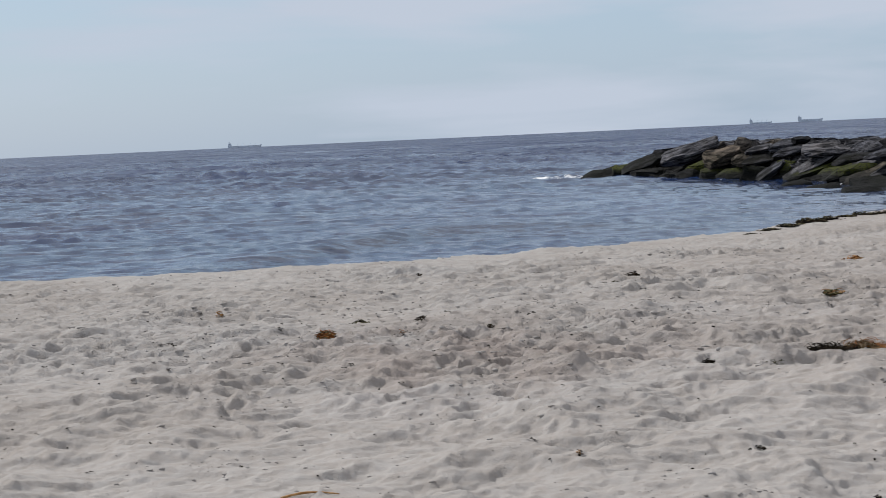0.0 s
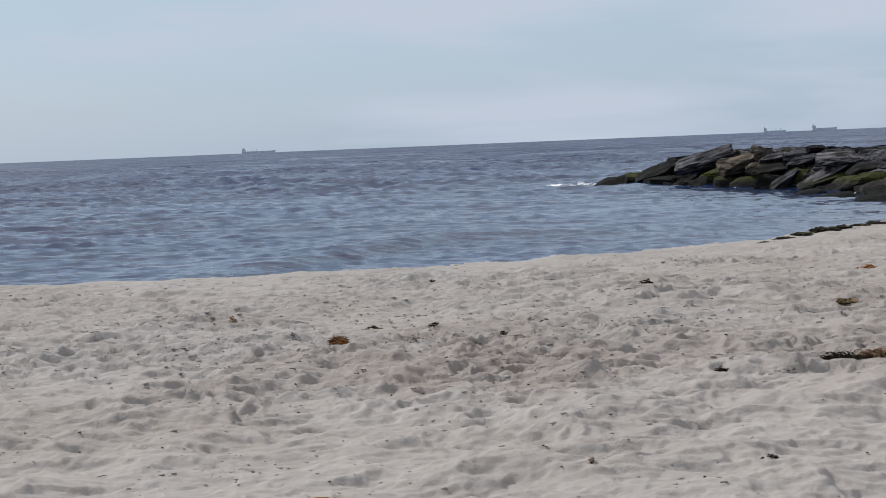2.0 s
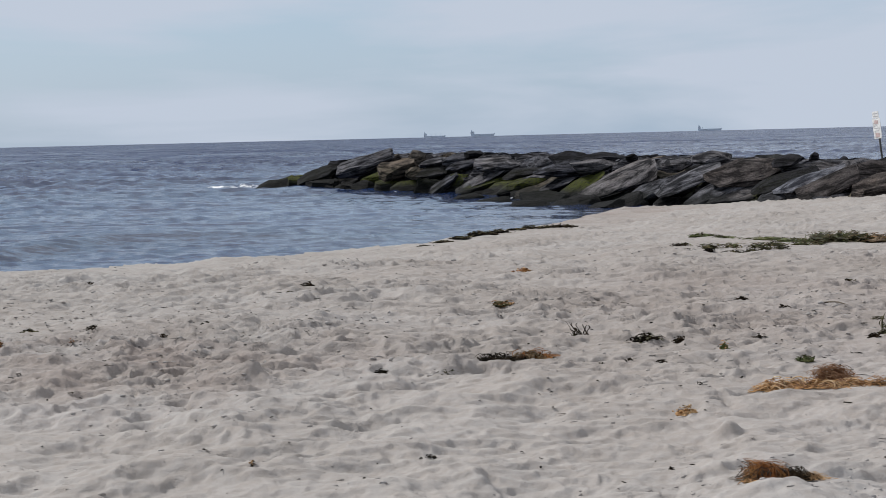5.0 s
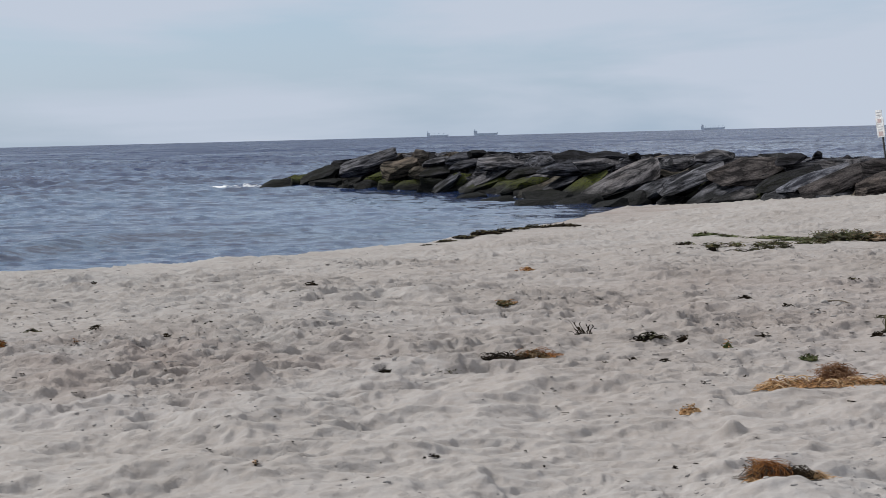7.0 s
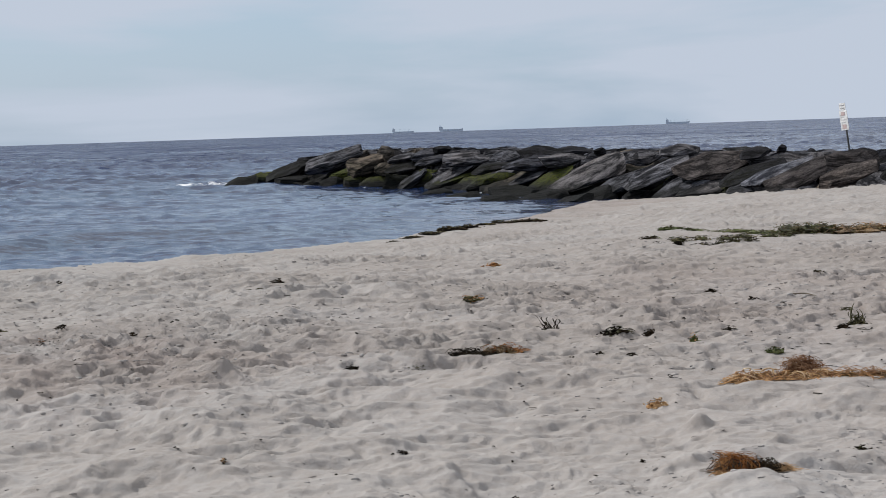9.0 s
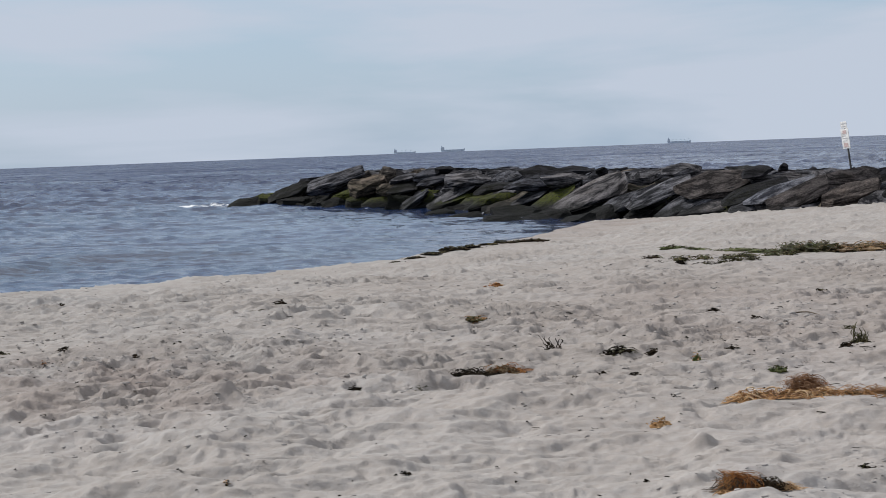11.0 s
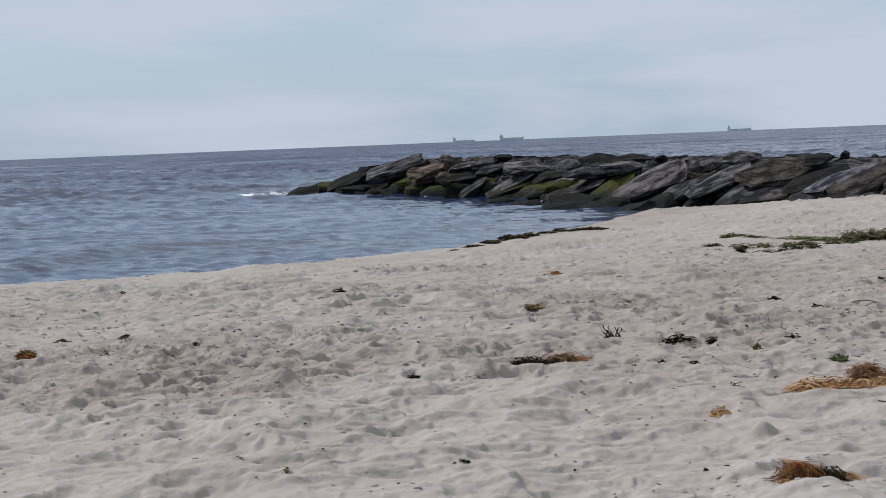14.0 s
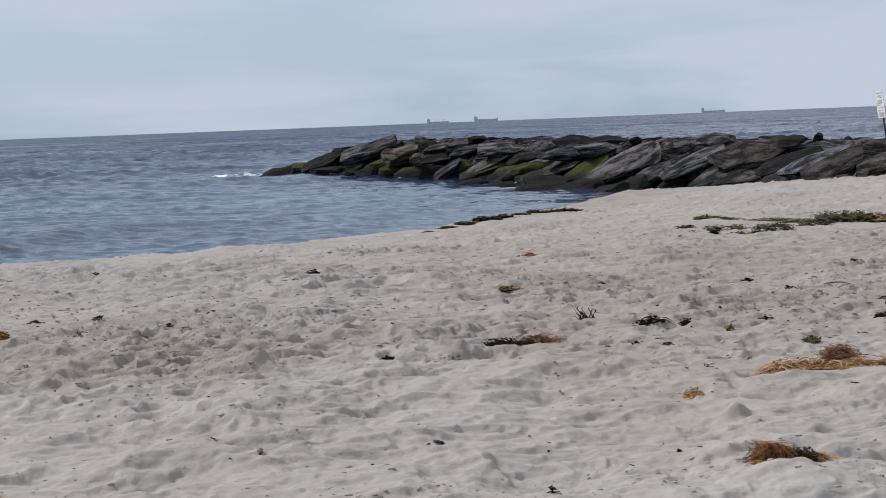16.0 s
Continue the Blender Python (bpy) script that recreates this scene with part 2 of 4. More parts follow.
KELP_RED = material("red_brown_kelp", [(0.08, 0.024, 0.008), (0.24, 0.088, 0.026), (0.42, 0.20, 0.07)], scale=12, rough=0.8, bump=0.5, spec=0.1)
KELP_GOLD = material("golden_dried_kelp", [(0.38, 0.22, 0.10), (0.58, 0.41, 0.24), (0.66, 0.53, 0.37)], scale=9, rough=0.65, bump=0.5)
KELP_RUST = material("rust_brown_kelp", [(0.16, 0.075, 0.035), (0.30, 0.16, 0.085), (0.42, 0.26, 0.15)], scale=14, rough=0.75, bump=0.4)
KELP_BROWN = material("brown_kelp", [(0.035, 0.022, 0.012), (0.12, 0.075, 0.036), (0.27, 0.18, 0.09)], scale=12, rough=0.65, bump=0.5)
KELP_BLACK = material("blackened_weed", [(0.009, 0.008, 0.007), (0.024, 0.019, 0.013), (0.055, 0.038, 0.024)], scale=12, rough=0.95, spec=0.05)
WEED_GREEN = material("green_weed", [(0.03, 0.045, 0.010), (0.085, 0.105, 0.028), (0.17, 0.17, 0.07)], scale=10, rough=0.7)
WEED_OLIVE = material("olive_wrack", [(0.020, 0.020, 0.010), (0.06, 0.055, 0.020), (0.20, 0.16, 0.07)], scale=6, rough=0.75)
DRIFTWOOD = material("grey_driftwood", [(0.10, 0.08, 0.06), (0.22, 0.19, 0.15), (0.34, 0.30, 0.25)], scale=6, rough=0.9, squash=(1, 8, 8))
POST = material("weathered_steel_post", [(0.05, 0.05, 0.05), (0.11, 0.11, 0.11)], scale=10, rough=0.55)
BOARD = material("white_sign_board", [(0.78, 0.78, 0.78), (0.86, 0.86, 0.85)], scale=3, rough=0.5, bump=0.05)
PRINT = material("grey_print", [(0.52, 0.52, 0.54), (0.6, 0.6, 0.62)], scale=5, rough=0.6, bump=0.05)
PRINT_RED = material("faded_red_print", [(0.60, 0.46, 0.45), (0.66, 0.52, 0.50)], scale=5, rough=0.6, bump=0.05)
# ship colours carry the paling of distance haze, there is no air between
HULL = material("hazy_ship_hull", [(0.58, 0.66, 0.76), (0.62, 0.70, 0.80)], scale=0.1, rough=0.8, bump=0.0)
HOUSE = material("hazy_ship_superstructure", [(0.66, 0.73, 0.81), (0.70, 0.77, 0.84)], scale=0.1, rough=0.8, bump=0.0)


# ---- noise on arrays ----
def hashed(ix, iy, seed):
    h = (ix.astype(np.int64) * 374761393 + iy.astype(np.int64) * 668265263 + seed * 974711) & 0xFFFFFFFF
    h = ((h ^ (h >> 13)) * 1274126177) & 0xFFFFFFFF
    h = ((h ^ (h >> 16)) * 2246822519) & 0xFFFFFFFF
    return ((h ^ (h >> 15)) & 0xFFFFFF) / float(0x1000000)


def perlin(x, y, seed=0):
    """Gradient noise, about -0.7 to 0.7."""
    ix, iy = np.floor(x), np.floor(y)
    fx, fy = x - ix, y - iy
    u, v = fx * fx * fx * (fx * (fx * 6 - 15) + 10), fy * fy * fy * (fy * (fy * 6 - 15) + 10)

    def corner(dx, dy):
        a = hashed(ix + dx, iy + dy, seed) * (2 * math.pi)
        return np.cos(a) * (fx - dx) + np.sin(a) * (fy - dy)
    low = corner(0, 0) * (1 - u) + corner(1, 0) * u
    high = corner(0, 1) * (1 - u) + corner(1, 1) * u
    return low * (1 - v) + high * v


def pits(x, y, cell, seed, chance, radius):
    """Trodden hollows with pushed-up rims, one at most to a cell: (0 outside, -1 in the middle, rims above 0)."""
    ix, iy = np.floor(x / cell), np.floor(y / cell)
    total = np.zeros_like(x)
    for dx in (-1, 0, 1):
        for dy in (-1, 0, 1):
            cx, cy = ix + dx, iy + dy
            px, py = (cx + hashed(cx, cy, seed)) * cell, (cy + hashed(cx, cy, seed + 1)) * cell
            turn = hashed(cx, cy, seed + 2) * math.pi
            size = radius * (0.6 + 0.8 * hashed(cx, cy, seed + 3))
            ux, uy = x - px, y - py
            a = (ux * np.cos(turn) + uy * np.sin(turn)) / (size * 1.5)
            b = (-ux * np.sin(turn) + uy * np.cos(turn)) / size
            d = a * a + b * b
            rad = np.sqrt(d)
            shape = -1 / (1 + np.exp((rad - 1) * 8)) * (0.75 + 0.25 * rad) + 0.35 * np.exp(-((rad - 1.4) / 0.30) ** 2) * (0.5 + 0.5 * np.tanh(2 * a + b))
            total += np.where(hashed(cx, cy, seed + 4) < chance, shape * (0.5 + 0.8 * hashed(cx, cy, seed + 5)), 0)
    return total


def bowls(x, y, cell, seed):
    """Trodden bowls of uneven size that meet in sharp crests: 0 at the bottoms, up to about 0.6 on the crests."""
    ix, iy = np.floor(x / cell), np.floor(y / cell)
    best = np.full(x.shape, 9.0)
    for dx in (-1, 0, 1):
        for dy in (-1, 0, 1):
            cx, cy = ix + dx, iy + dy
            one, two = hashed(cx, cy, seed), hashed(cx, cy, seed + 1)
            ux, uy = x / cell - cx - one, y / cell - cy - two
            size, skew = 0.75 + 0.6 * ((one * 7.3) % 1), 0.5 * ((two * 5.1) % 1) - 0.25
            d = ((ux + skew * uy) ** 2 + (uy - skew * ux) ** 2) / size ** 2 + 0.12 * ((one * 13.7) % 1)
            best = np.minimum(best, d)
    return 0.85 * (1 - np.exp(-best / 0.85))


# ---- the beach: plan of its seaward edge, and its height ----
EDGE_X = [-400, -30, -6.6, -2.4, .5, 2.7, 4.56, 6.6, 8.1, 11.3, 15.3, 16.4, 30, 400]
EDGE_Y = [10, 21.5, 22.6, 23.2, 24.4, 27.9, 32.5, 37.1, 41.1, 46.5, 54.9, 57.5, 66, 70]
EDGE_Z = [.85, .85, .85, .85, .81, .66, .45, .25, .15, .05, .03, .03, .03, .03]
_gx = np.linspace(-60, 60, 2401)
_gy = np.convolve(np.pad(np.interp(_gx, EDGE_X, EDGE_Y), 15, mode="edge"), np.ones(31) / 31, "valid")
_gz = np.convolve(np.pad(np.interp(_gx, EDGE_X, EDGE_Z), 15, mode="edge"), np.ones(31) / 31, "valid")
_px = np.concatenate([np.linspace(-400, -45, 20), np.linspace(-40, -3, 40), np.linspace(-2.8, 20, 115), np.linspace(20.5, 60, 40), np.linspace(65, 400, 20)])
_py, _pz = np.interp(_px, _gx, _gy), np.interp(_px, _gx, _gz)


def shore(x, y):
    """Distance inland from the sand's seaward edge (minus: out to sea), and the height of that edge."""
    s, top = np.empty(x.shape), np.empty(x.shape)
    for i in range(0, len(x), 20000):
        a, b = x[i:i + 20000], y[i:i + 20000]
        d = (a[:, None] - _px) ** 2 + (b[:, None] - _py) ** 2
        k = d.argmin(1)
        s[i:i + 20000], top[i:i + 20000] = np.sqrt(d[np.arange(len(a)), k]), _pz[k]
    return np.where(y < np.interp(x, _gx, _gy), s, -s), top


def beach(x, y):
    """Smooth height of the sand, and the distance inland from its seaward edge."""
    s, top = shore(x, y)
    u = np.clip(s / 14, 0, 1)
    steep = .16 + .20 * np.clip((top - .2) / .6, 0, 1)
    return np.where(s < 0, np.maximum(top + steep * s, -3), top + (.85 - top) * u * u * (3 - 2 * u)), s


# hollows and heaps that stand out: x, y, half width, half depth, height
MARKS = [(0.83, 11.75, 0.13, 0.14, 0.075), (7.08, 23.9, 0.32, 0.4, 0.12), (1.69, 15.9, 0.16, 0.2, 0.07), (-0.41, 14.9, 0.16, 0.15, 0.05), (1.68, 10.45, 0.32, 0.16, 0.045), (3.06, 9.0, 0.065, 0.06, 0.08),
         (2.32, 10.6, 0.14, 0.14, 0.04), (0.45, 13.7, 0.4, 0.3, 0.04), (1.2, 14.9, 0.25, 0.2, 0.04), (-0.62, 13.3, 0.2, 0.15, 0.045), (3.75, 10.0, 0.25, 0.14, 0.045)]
HOLES = [(0.34, 11.02, 0.085, 0.13, 0.065), (0.17, 12.38, 0.075, 0.12, 0.055), (0.0, 12.42, 0.07, 0.12, 0.05), (0.71, 12.98, 0.085, 0.13, 0.055), (-2.45, 15.1, 0.13, 0.16, 0.065), (1.69, 14.55, 0.10, 0.14, 0.06),
         (0.12, 10.55, 0.11, 0.12, 0.045), (-0.88, 10.40, 0.10, 0.12, 0.045), (-1.33, 11.9, 0.14, 0.13, 0.045), (-3.05, 15.2, 0.13, 0.16, 0.05), (0.40, 12.35, 0.10, 0.12, 0.045), (1.73, 11.85, 0.08, 0.1, 0.04),
         (-0.95, 13.1, 0.12, 0.13, 0.045), (1.05, 12.6, 0.10, 0.13, 0.04), (-0.2, 11.5, 0.12, 0.12, 0.04)]


# level spots under drifts of weed: x, y, half width, half depth
LEVEL = [(10.5, 25.3, 2.2, 2.6), (2.72, 12.45, 0.36, 0.28), (4.3, 10.45, 0.75, 0.42), (2.84, 7.68, 0.24, 0.2)]


def fine_far(y):
    """The sand is smooth in the foreground and trodden small further off."""
    return np.clip((y - 9.5) / 4.5, 0, 1)


def churn(x, y):
    """How freshly trodden the sand is: 0 smooth and wind-worn, over 1 full of small clods."""
    middle = np.exp(-((x - .3) / 1.9) ** 2 - ((y - 13.2) / 2.4) ** 2)
    return np.clip(0.12 + 0.75 * fine_far(y) + (0.5 + 0.6 * fine_far(y)) * perlin(x * 0.6, y * 0.4, 11) + 0.45 * middle, 0.06, 1.35)


def sand_z(x, y):
    x, y = np.asarray(x, float), np.asarray(y, float)
    z, s = beach(x, y)
    trodden = np.clip(s / 4 + 0.3, 0.0, 1.0) * (1 - 0.12 * np.clip((y - 20) / 14, 0, 1))
    for mx, my, w, d in LEVEL:
        trodden = trodden * (1 - 0.75 * np.exp(-((x - mx) / w) ** 4 - ((y - my) / d) ** 4))
    wx = x + 0.16 * perlin(x * 2.1, y * 2.1, 31) + 0.05 * perlin(x * 6.7, y * 6.7, 33) + 0.03 * perlin(x * 13, y * 13, 35)
    wy = y + 0.16 * perlin(x * 2.1, y * 2.1, 32) + 0.05 * perlin(x * 6.7, y * 6.7, 34) + 0.03 * perlin(x * 13, y * 13, 36)
    churned = np.exp(-((x - .3) / 1.7) ** 2 - ((y - 13.4) / 2.4) ** 2)
    fine = churn(x, y)
    patch = np.clip(0.88 + 0.008 * np.clip(y - 14, 0, 25) + 0.8 * perlin(x * 0.35, y * 0.35, 12) + 0.3 * churned, 0.45, 1.5) * np.clip((y - 3) / 7, 0.6, 1)
    lie = 0.07 * perlin(x * 0.42, y * 0.42, 1) + 0.035 * perlin(wx * 1.3, wy * 1.3, 2)
    low = np.interp(y, [8, 11, 14, 18, 24, 32], [1.05, 0.90, 0.62, 0.48, 0.48, 0.60])     # trodden flatter towards the water

    def trodden_relief(wx, wy):
        h = 0.095 * (0.25 - np.abs(perlin(wx * 1.4, wy * 1.4, 3))) * patch + 0.205 * bowls(wx * 0.70, wy, 0.58, 50) * patch * low
        h += 0.128 * bowls(wx * 0.72 + 3.3, wy, 0.27, 70) * np.clip(fine, 0.35, 1.1) * (0.2 + 0.8 * low) + 0.085 * bowls(wx * 0.8 + 1.7, wy, 0.13, 90) * fine * (0.6 + 0.4 * low)
        for k, (freq, high) in enumerate(((2.4, 0.055), (4.6, 0.052), (8.5, 0.036), (15.0, 0.019))):
            h += high * (0.22 - np.abs(perlin(wx * freq * 0.8 + 7 * k, wy * freq, 130 + k))) * (0.6 + 0.5 * fine if k else patch) * (0.45 + 0.55 * low)
        return h + 0.040 * pits(wx, wy, 0.56, 50, 0.10, 0.07) * patch + 0.034 * pits(wx + 3.3, wy, 0.27, 70, 0.25, 0.045) * fine
    # feet and wind have left the mounds steep on their landward side
    relief = trodden_relief(wx, wy + 0.95 * np.clip(trodden_relief(wx, wy) - 0.066, -0.12, 0.14))
    relief += 0.004 * perlin(x * 27, y * 27, 6) * fine
    relief -= 0.066
    # the sheet is coarser behind and close about the viewpoint: only the broad lie of the sand there
    away = np.abs((np.degrees(np.arctan2(x, y)) - 5 + 180) % 360 - 180)
    shown = np.clip((30 - away) / 6, 0, 1) * np.clip((np.hypot(x, y) - 3) / 3, 0, 1)
    z = z + (lie + relief * shown) * trodden
    z = z + np.where(s < 2.5, 0.07 * np.clip(1 - np.abs(s - 0.4) / 1.6, 0, 1) * np.maximum(perlin(x * 1.3, y * 0.6, 8) + 0.15, 0), 0)
    for mx, my, w, d, h in MARKS:
        z = z + h * np.exp(-(((x - mx) / w) ** 2 + ((y - my) / d) ** 2))
    for mx, my, w, d, h in HOLES:
        rad = np.sqrt(((wx - mx) / w) ** 2 + ((wy - my) / d) ** 2)
        z = z - 1.35 * h / (1 + np.exp(np.clip((rad - 1) * 9, -30, 30)))
    return z


def z_at(x, y, reach=0.0):
    """Height of the sand at a place, or of the lie of the sand about it."""
    a = np.linspace(0, 2 * math.pi, 8, endpoint=False)
    zs = sand_z(np.append(x + reach * np.cos(a), x), np.append(y + reach * np.sin(a), y))
    return float(zs[-1]) if not reach else float(0.75 * zs.mean() + 0.25 * zs.max())


def mesh_from(name, verts, faces, mats, smooth=True):
    me = bpy.data.meshes.new(name)
    me.from_pydata([tuple(v) for v in verts], [], faces)
    for m in mats if isinstance(mats, (list, tuple)) else [mats]:
        me.materials.append(m)
    if smooth:
        me.polygons.foreach_set("use_smooth", np.ones(len(me.polygons), bool))
    me.update()
    return me


def round_sheet(name, radii, angles, height, mat, attributes):
    """A closed sheet in rings round the viewpoint; angles clockwise from +y, all the way round."""
    r, a = np.meshgrid(radii, angles, indexing="ij")
    x, y = r * np.sin(a), r * np.cos(a) - 0.05
    z = height(x.ravel(), y.ravel())
    n, m = r.shape
    me = bpy.data.meshes.new(name)
    co = np.stack([x.ravel(), y.ravel(), z], 1).astype(np.float32)
    i, j = np.meshgrid(np.arange(n - 1), np.arange(m), indexing="ij")
    k = (j + 1) % m
    quads = np.stack([i * m + j, i * m + k, (i + 1) * m + k, (i + 1) * m + j], -1).reshape(-1, 4)[:, ::-1].astype(np.int32)
    me.vertices.add(len(co)), me.loops.add(quads.size), me.polygons.add(len(quads))
    me.vertices.foreach_set("co", co.ravel())
    me.loops.foreach_set("vertex_index", quads.ravel())
    me.polygons.foreach_set("loop_start", np.arange(0, quads.size, 4, dtype=np.int32))
    me.polygons.foreach_set("use_smooth", np.ones(len(quads), bool))
    for key, rule in attributes.items():
        layer = me.attributes.new(key, "FLOAT", "POINT")
        layer.data.foreach_set("value", rule(co[:, 0].astype(float), co[:, 1].astype(float), co[:, 2].astype(float)).astype(np.float32))
    me.materials.append(mat)
    me.update(calc_edges=True)
    return new(name, me)


def fan(lo, hi, step, coarse):
    dense = np.arange(radians(lo), radians(hi), step)
    return np.concatenate([dense, np.linspace(radians(hi), radians(lo) + 2 * math.pi, coarse, endpoint=False)])


def rings(*spans):
    """Radii: (from, to, growth) spans one after another."""
    return np.concatenate([np.exp(np.arange(math.log(a), math.log(b), g)) for a, b, g in spans])


def sand_damp_tone(x, y, z):
    s = beach(x, y)[1]
    wetted = np.clip((0.13 - z + 0.1 * perlin(x * .8, y * .8, 21)) / 0.25, 0, 1)
    churned = np.exp(-((x - .2) / 1.6) ** 2 - ((y - 13.1) / 2.1) ** 2) * np.clip(0.62 + 1.3 * perlin(x * 1.4, y * 1.0, 22), 0, 1)
    # the last term deepens the tone towards +x, in mottled patches
    return np.clip(wetted + 0.8 * churned + 0.36 * np.clip((27 - y) / 10, 0.2, 1) * np.clip((x - 1) / 4.5, 0, 1) * np.clip((y - 4) / 8, 0, 1) * np.clip(1 + perlin(x * .5, y * .3, 23), 0, 2), 0, 1)


ground = round_sheet("ground", np.concatenate([[0.0005], rings((0.4, 6.4, 0.05), (6.4, 24, 0.0020), (24, 58, 0.0046), (58, 4900, 0.09)), [4900.0]]),
                     fan(-18, 27, 0.00105, 110), sand_z, SAND, {"damp_tone": sand_damp_tone, "churn": lambda x, y, z: churn(x, y)})
tagged(ground, "pale dry trampled beach sand sloping to the sea", "beach", kind="structure")

# ---- the sea ----
# seaward face line of the rock jetty, from its tip to the beach
FACE = [(7.4, 95), (9.5, 89), (12, 81.5), (15, 73), (16.8, 61), (18.2, 56), (19.4, 53), (20.2, 49.5), (20.6, 44.5), (22, 38), (23, 33)]
_fy = np.array([p[1] for p in FACE][::-1], float)
_fx = np.array([p[0] for p in FACE][::-1], float)


def breaker(x):
    """How far off the sand's edge the last low wave stands up."""
    return np.interp(x, [-30, 0, 2.7, 4.6, 6.6], [10.4, 9.8, 7.8, 5.2, 2.8])


def sea_z(x, y):
    r = np.hypot(x, y)
    s = -beach(x, y)[1]
    lee = 0.20 + 0.80 * np.clip((s - 8) / 60, 0, 1)
    wx, wy = x + 1.2 * perlin(x * .12, y * .12, 41), y + 1.2 * perlin(x * .12, y * .12, 42)
    far, near = np.clip(1.7 - r / 260, 0, 1), np.clip(1.5 - r / 110, 0, 1)

    def crests(u, v, seed, sharp):
        return np.clip(1 - sharp * np.abs(perlin(u, v, seed)), 0, 1) ** 1.6
    z = 0.28 * perlin(wx * 0.045, wy * 0.13, 43) * lee + 0.12 * lee * perlin(wx * 0.3, wy * 0.6, 50)
    z += 0.30 * lee * crests(wx * 0.12, wy * 0.42, 44, 3.4) * np.clip(0.55 + 1.6 * perlin(x * .05, y * .06, 51), 0.1, 1.2)
    z += 0.15 * lee * crests(wx * 0.36, wy * 0.95, 45, 3.2) * far + (0.028 + 0.06 * lee) * crests(wx * 0.6, wy * 2.1, 46, 2.6) * near
    z += 0.016 * perlin(wx * 2.2, wy * 5.0, 47) * near
    z += 0.20 * crests(wx * 0.5, wy * 0.24, 54, 3.2) * np.clip((r - 60) / 120, 0, 1) * np.clip(0.35 + 1.5 * perlin(x * .03, y * .02, 55), 0.05, 1.1)
    z *= np.clip(s / 5 + 0.25, 0.12, 1) * np.clip(240 / np.maximum(r, 1), 0.3, 1) * np.clip(600 / np.maximum(r, 1), 0, 1) ** 2
    # a low wave gathering before the beach
    u = s - breaker(x) - 0.6 * perlin(x * .25, y * .1, 52)
    z += 0.17 * np.where(u < 0, np.exp(-(u / 0.55) ** 2), np.exp(-(u / 1.8) ** 2)) * np.clip((5.5 - x) / 4, 0, 1) * np.clip(0.75 + 0.9 * perlin(x * .16, y * .05, 53), 0.2, 1)
    surge = np.exp(-((x - 6.9) / 1.3) ** 2 - ((y - 96.8) / 1.3) ** 2)
    return z - 0.03 + surge * (0.05 + 0.5 * np.maximum(perlin(x * 1.9, y * 1.3, 48), 0) + 0.25 * perlin(x * 5, y * 4, 49))


def sea_foam(x, y, z):
    s = -beach(x, y)[1]
    tip = np.exp(-((x - 5.6) / 3.2) ** 2 - ((y - 96) / 2.6) ** 2)
    gap = np.exp(-((x - 14.6) / 1.2) ** 2 - ((y - 62) / 4) ** 2)
    side = np.exp(-((x - np.interp(y, _fy, _fx) + 0.9) / 0.9) ** 2) * ((y > 57) & (y < 96))
    swash = np.exp(-((s - 1.6) / 0.8) ** 2) * np.clip(1 - np.abs(x - 5.6) / 2.6, 0, 1) * np.clip(0.55 + perlin(x * .5, y * .35, 61), 0, 1)
    return np.clip(0.47 * tip + 0.26 * gap + 0.30 * side + 0.46 * swash, 0, 0.47)


def sea_shoal(x, y, z):
    """Sand stirred up in the shallows, most in the standing wave."""
    u = -beach(x, y)[1] - breaker(x)
    return 0.25 * np.exp(-((u + 0.4) / 1.0) ** 2) * np.clip((9 - x) / 4, 0, 1)


def sea_chop(x, y, z):
    """How ruffled the surface is: calm in the lee of the beach, rough outside, smoother again beyond the jetty."""
    sheltered = 1 - 0.5 * np.clip((np.degrees(np.arctan2(x, y)) - 9) / 9, 0, 1) * np.clip((y - 50) / 25, 0, 1)
    return np.maximum(np.interp(x, [0, 9], [0.36, 0.15]), np.clip(0.15 + 0.75 * (-beach(x, y)[1] - 12) / 80, 0.15, 0.9)) * sheltered + 0.7 * np.clip((np.hypot(x, y) - 110) / 300, 0, 1)


sea = round_sheet("water", np.concatenate([rings((20, 110, 0.0052), (110, 600, 0.0062), (600, 4930, 0.03)), [4930.0]]), fan(-19, 28, 0.0018, 90), sea_z, WATER, {"foam": sea_foam, "chop": sea_chop, "shoal": sea_shoal})
tagged(sea, "choppy grey-blue sea reaching the horizon", "sea", kind="structure")


# ---- helpers for things ----
def thing(name, x, y, z, label, category, group="", turn=0.0):
    """An empty at the base of a thing."""
    ob = new(name)
    ob.empty_display_size = 0.1
    ob.matrix_world = pose(x, y, z, 0, 0, turn)
    return tagged(ob, label, category, group)


def part(name, me, parent, label="", m=None):
    ob = new(name, me)
    ob.parent = parent
    if m is not None:
        ob.matrix_basis = m
    return tagged(ob, label)


def boxes_mesh(name, boxes, mat, bevel=0.0):
    """Boxes (centre, size[, turn matrix]) joined into one mesh, with worn edges."""
    bm = bmesh.new()
    for c, s, *turn in boxes:
        m = Matrix.Translation(c) @ (turn[0] if turn else Matrix()) @ Matrix.Diagonal((*s, 1))
        bmesh.ops.create_cube(bm, size=1.0, matrix=m)
    if bevel:
        bmesh.ops.bevel(bm, geom=bm.edges[:], offset=bevel, segments=2, affect="EDGES")
    me = bpy.data.meshes.new(name)
    bm.to_mesh(me), bm.free()
    me.materials.append(mat)
    return me


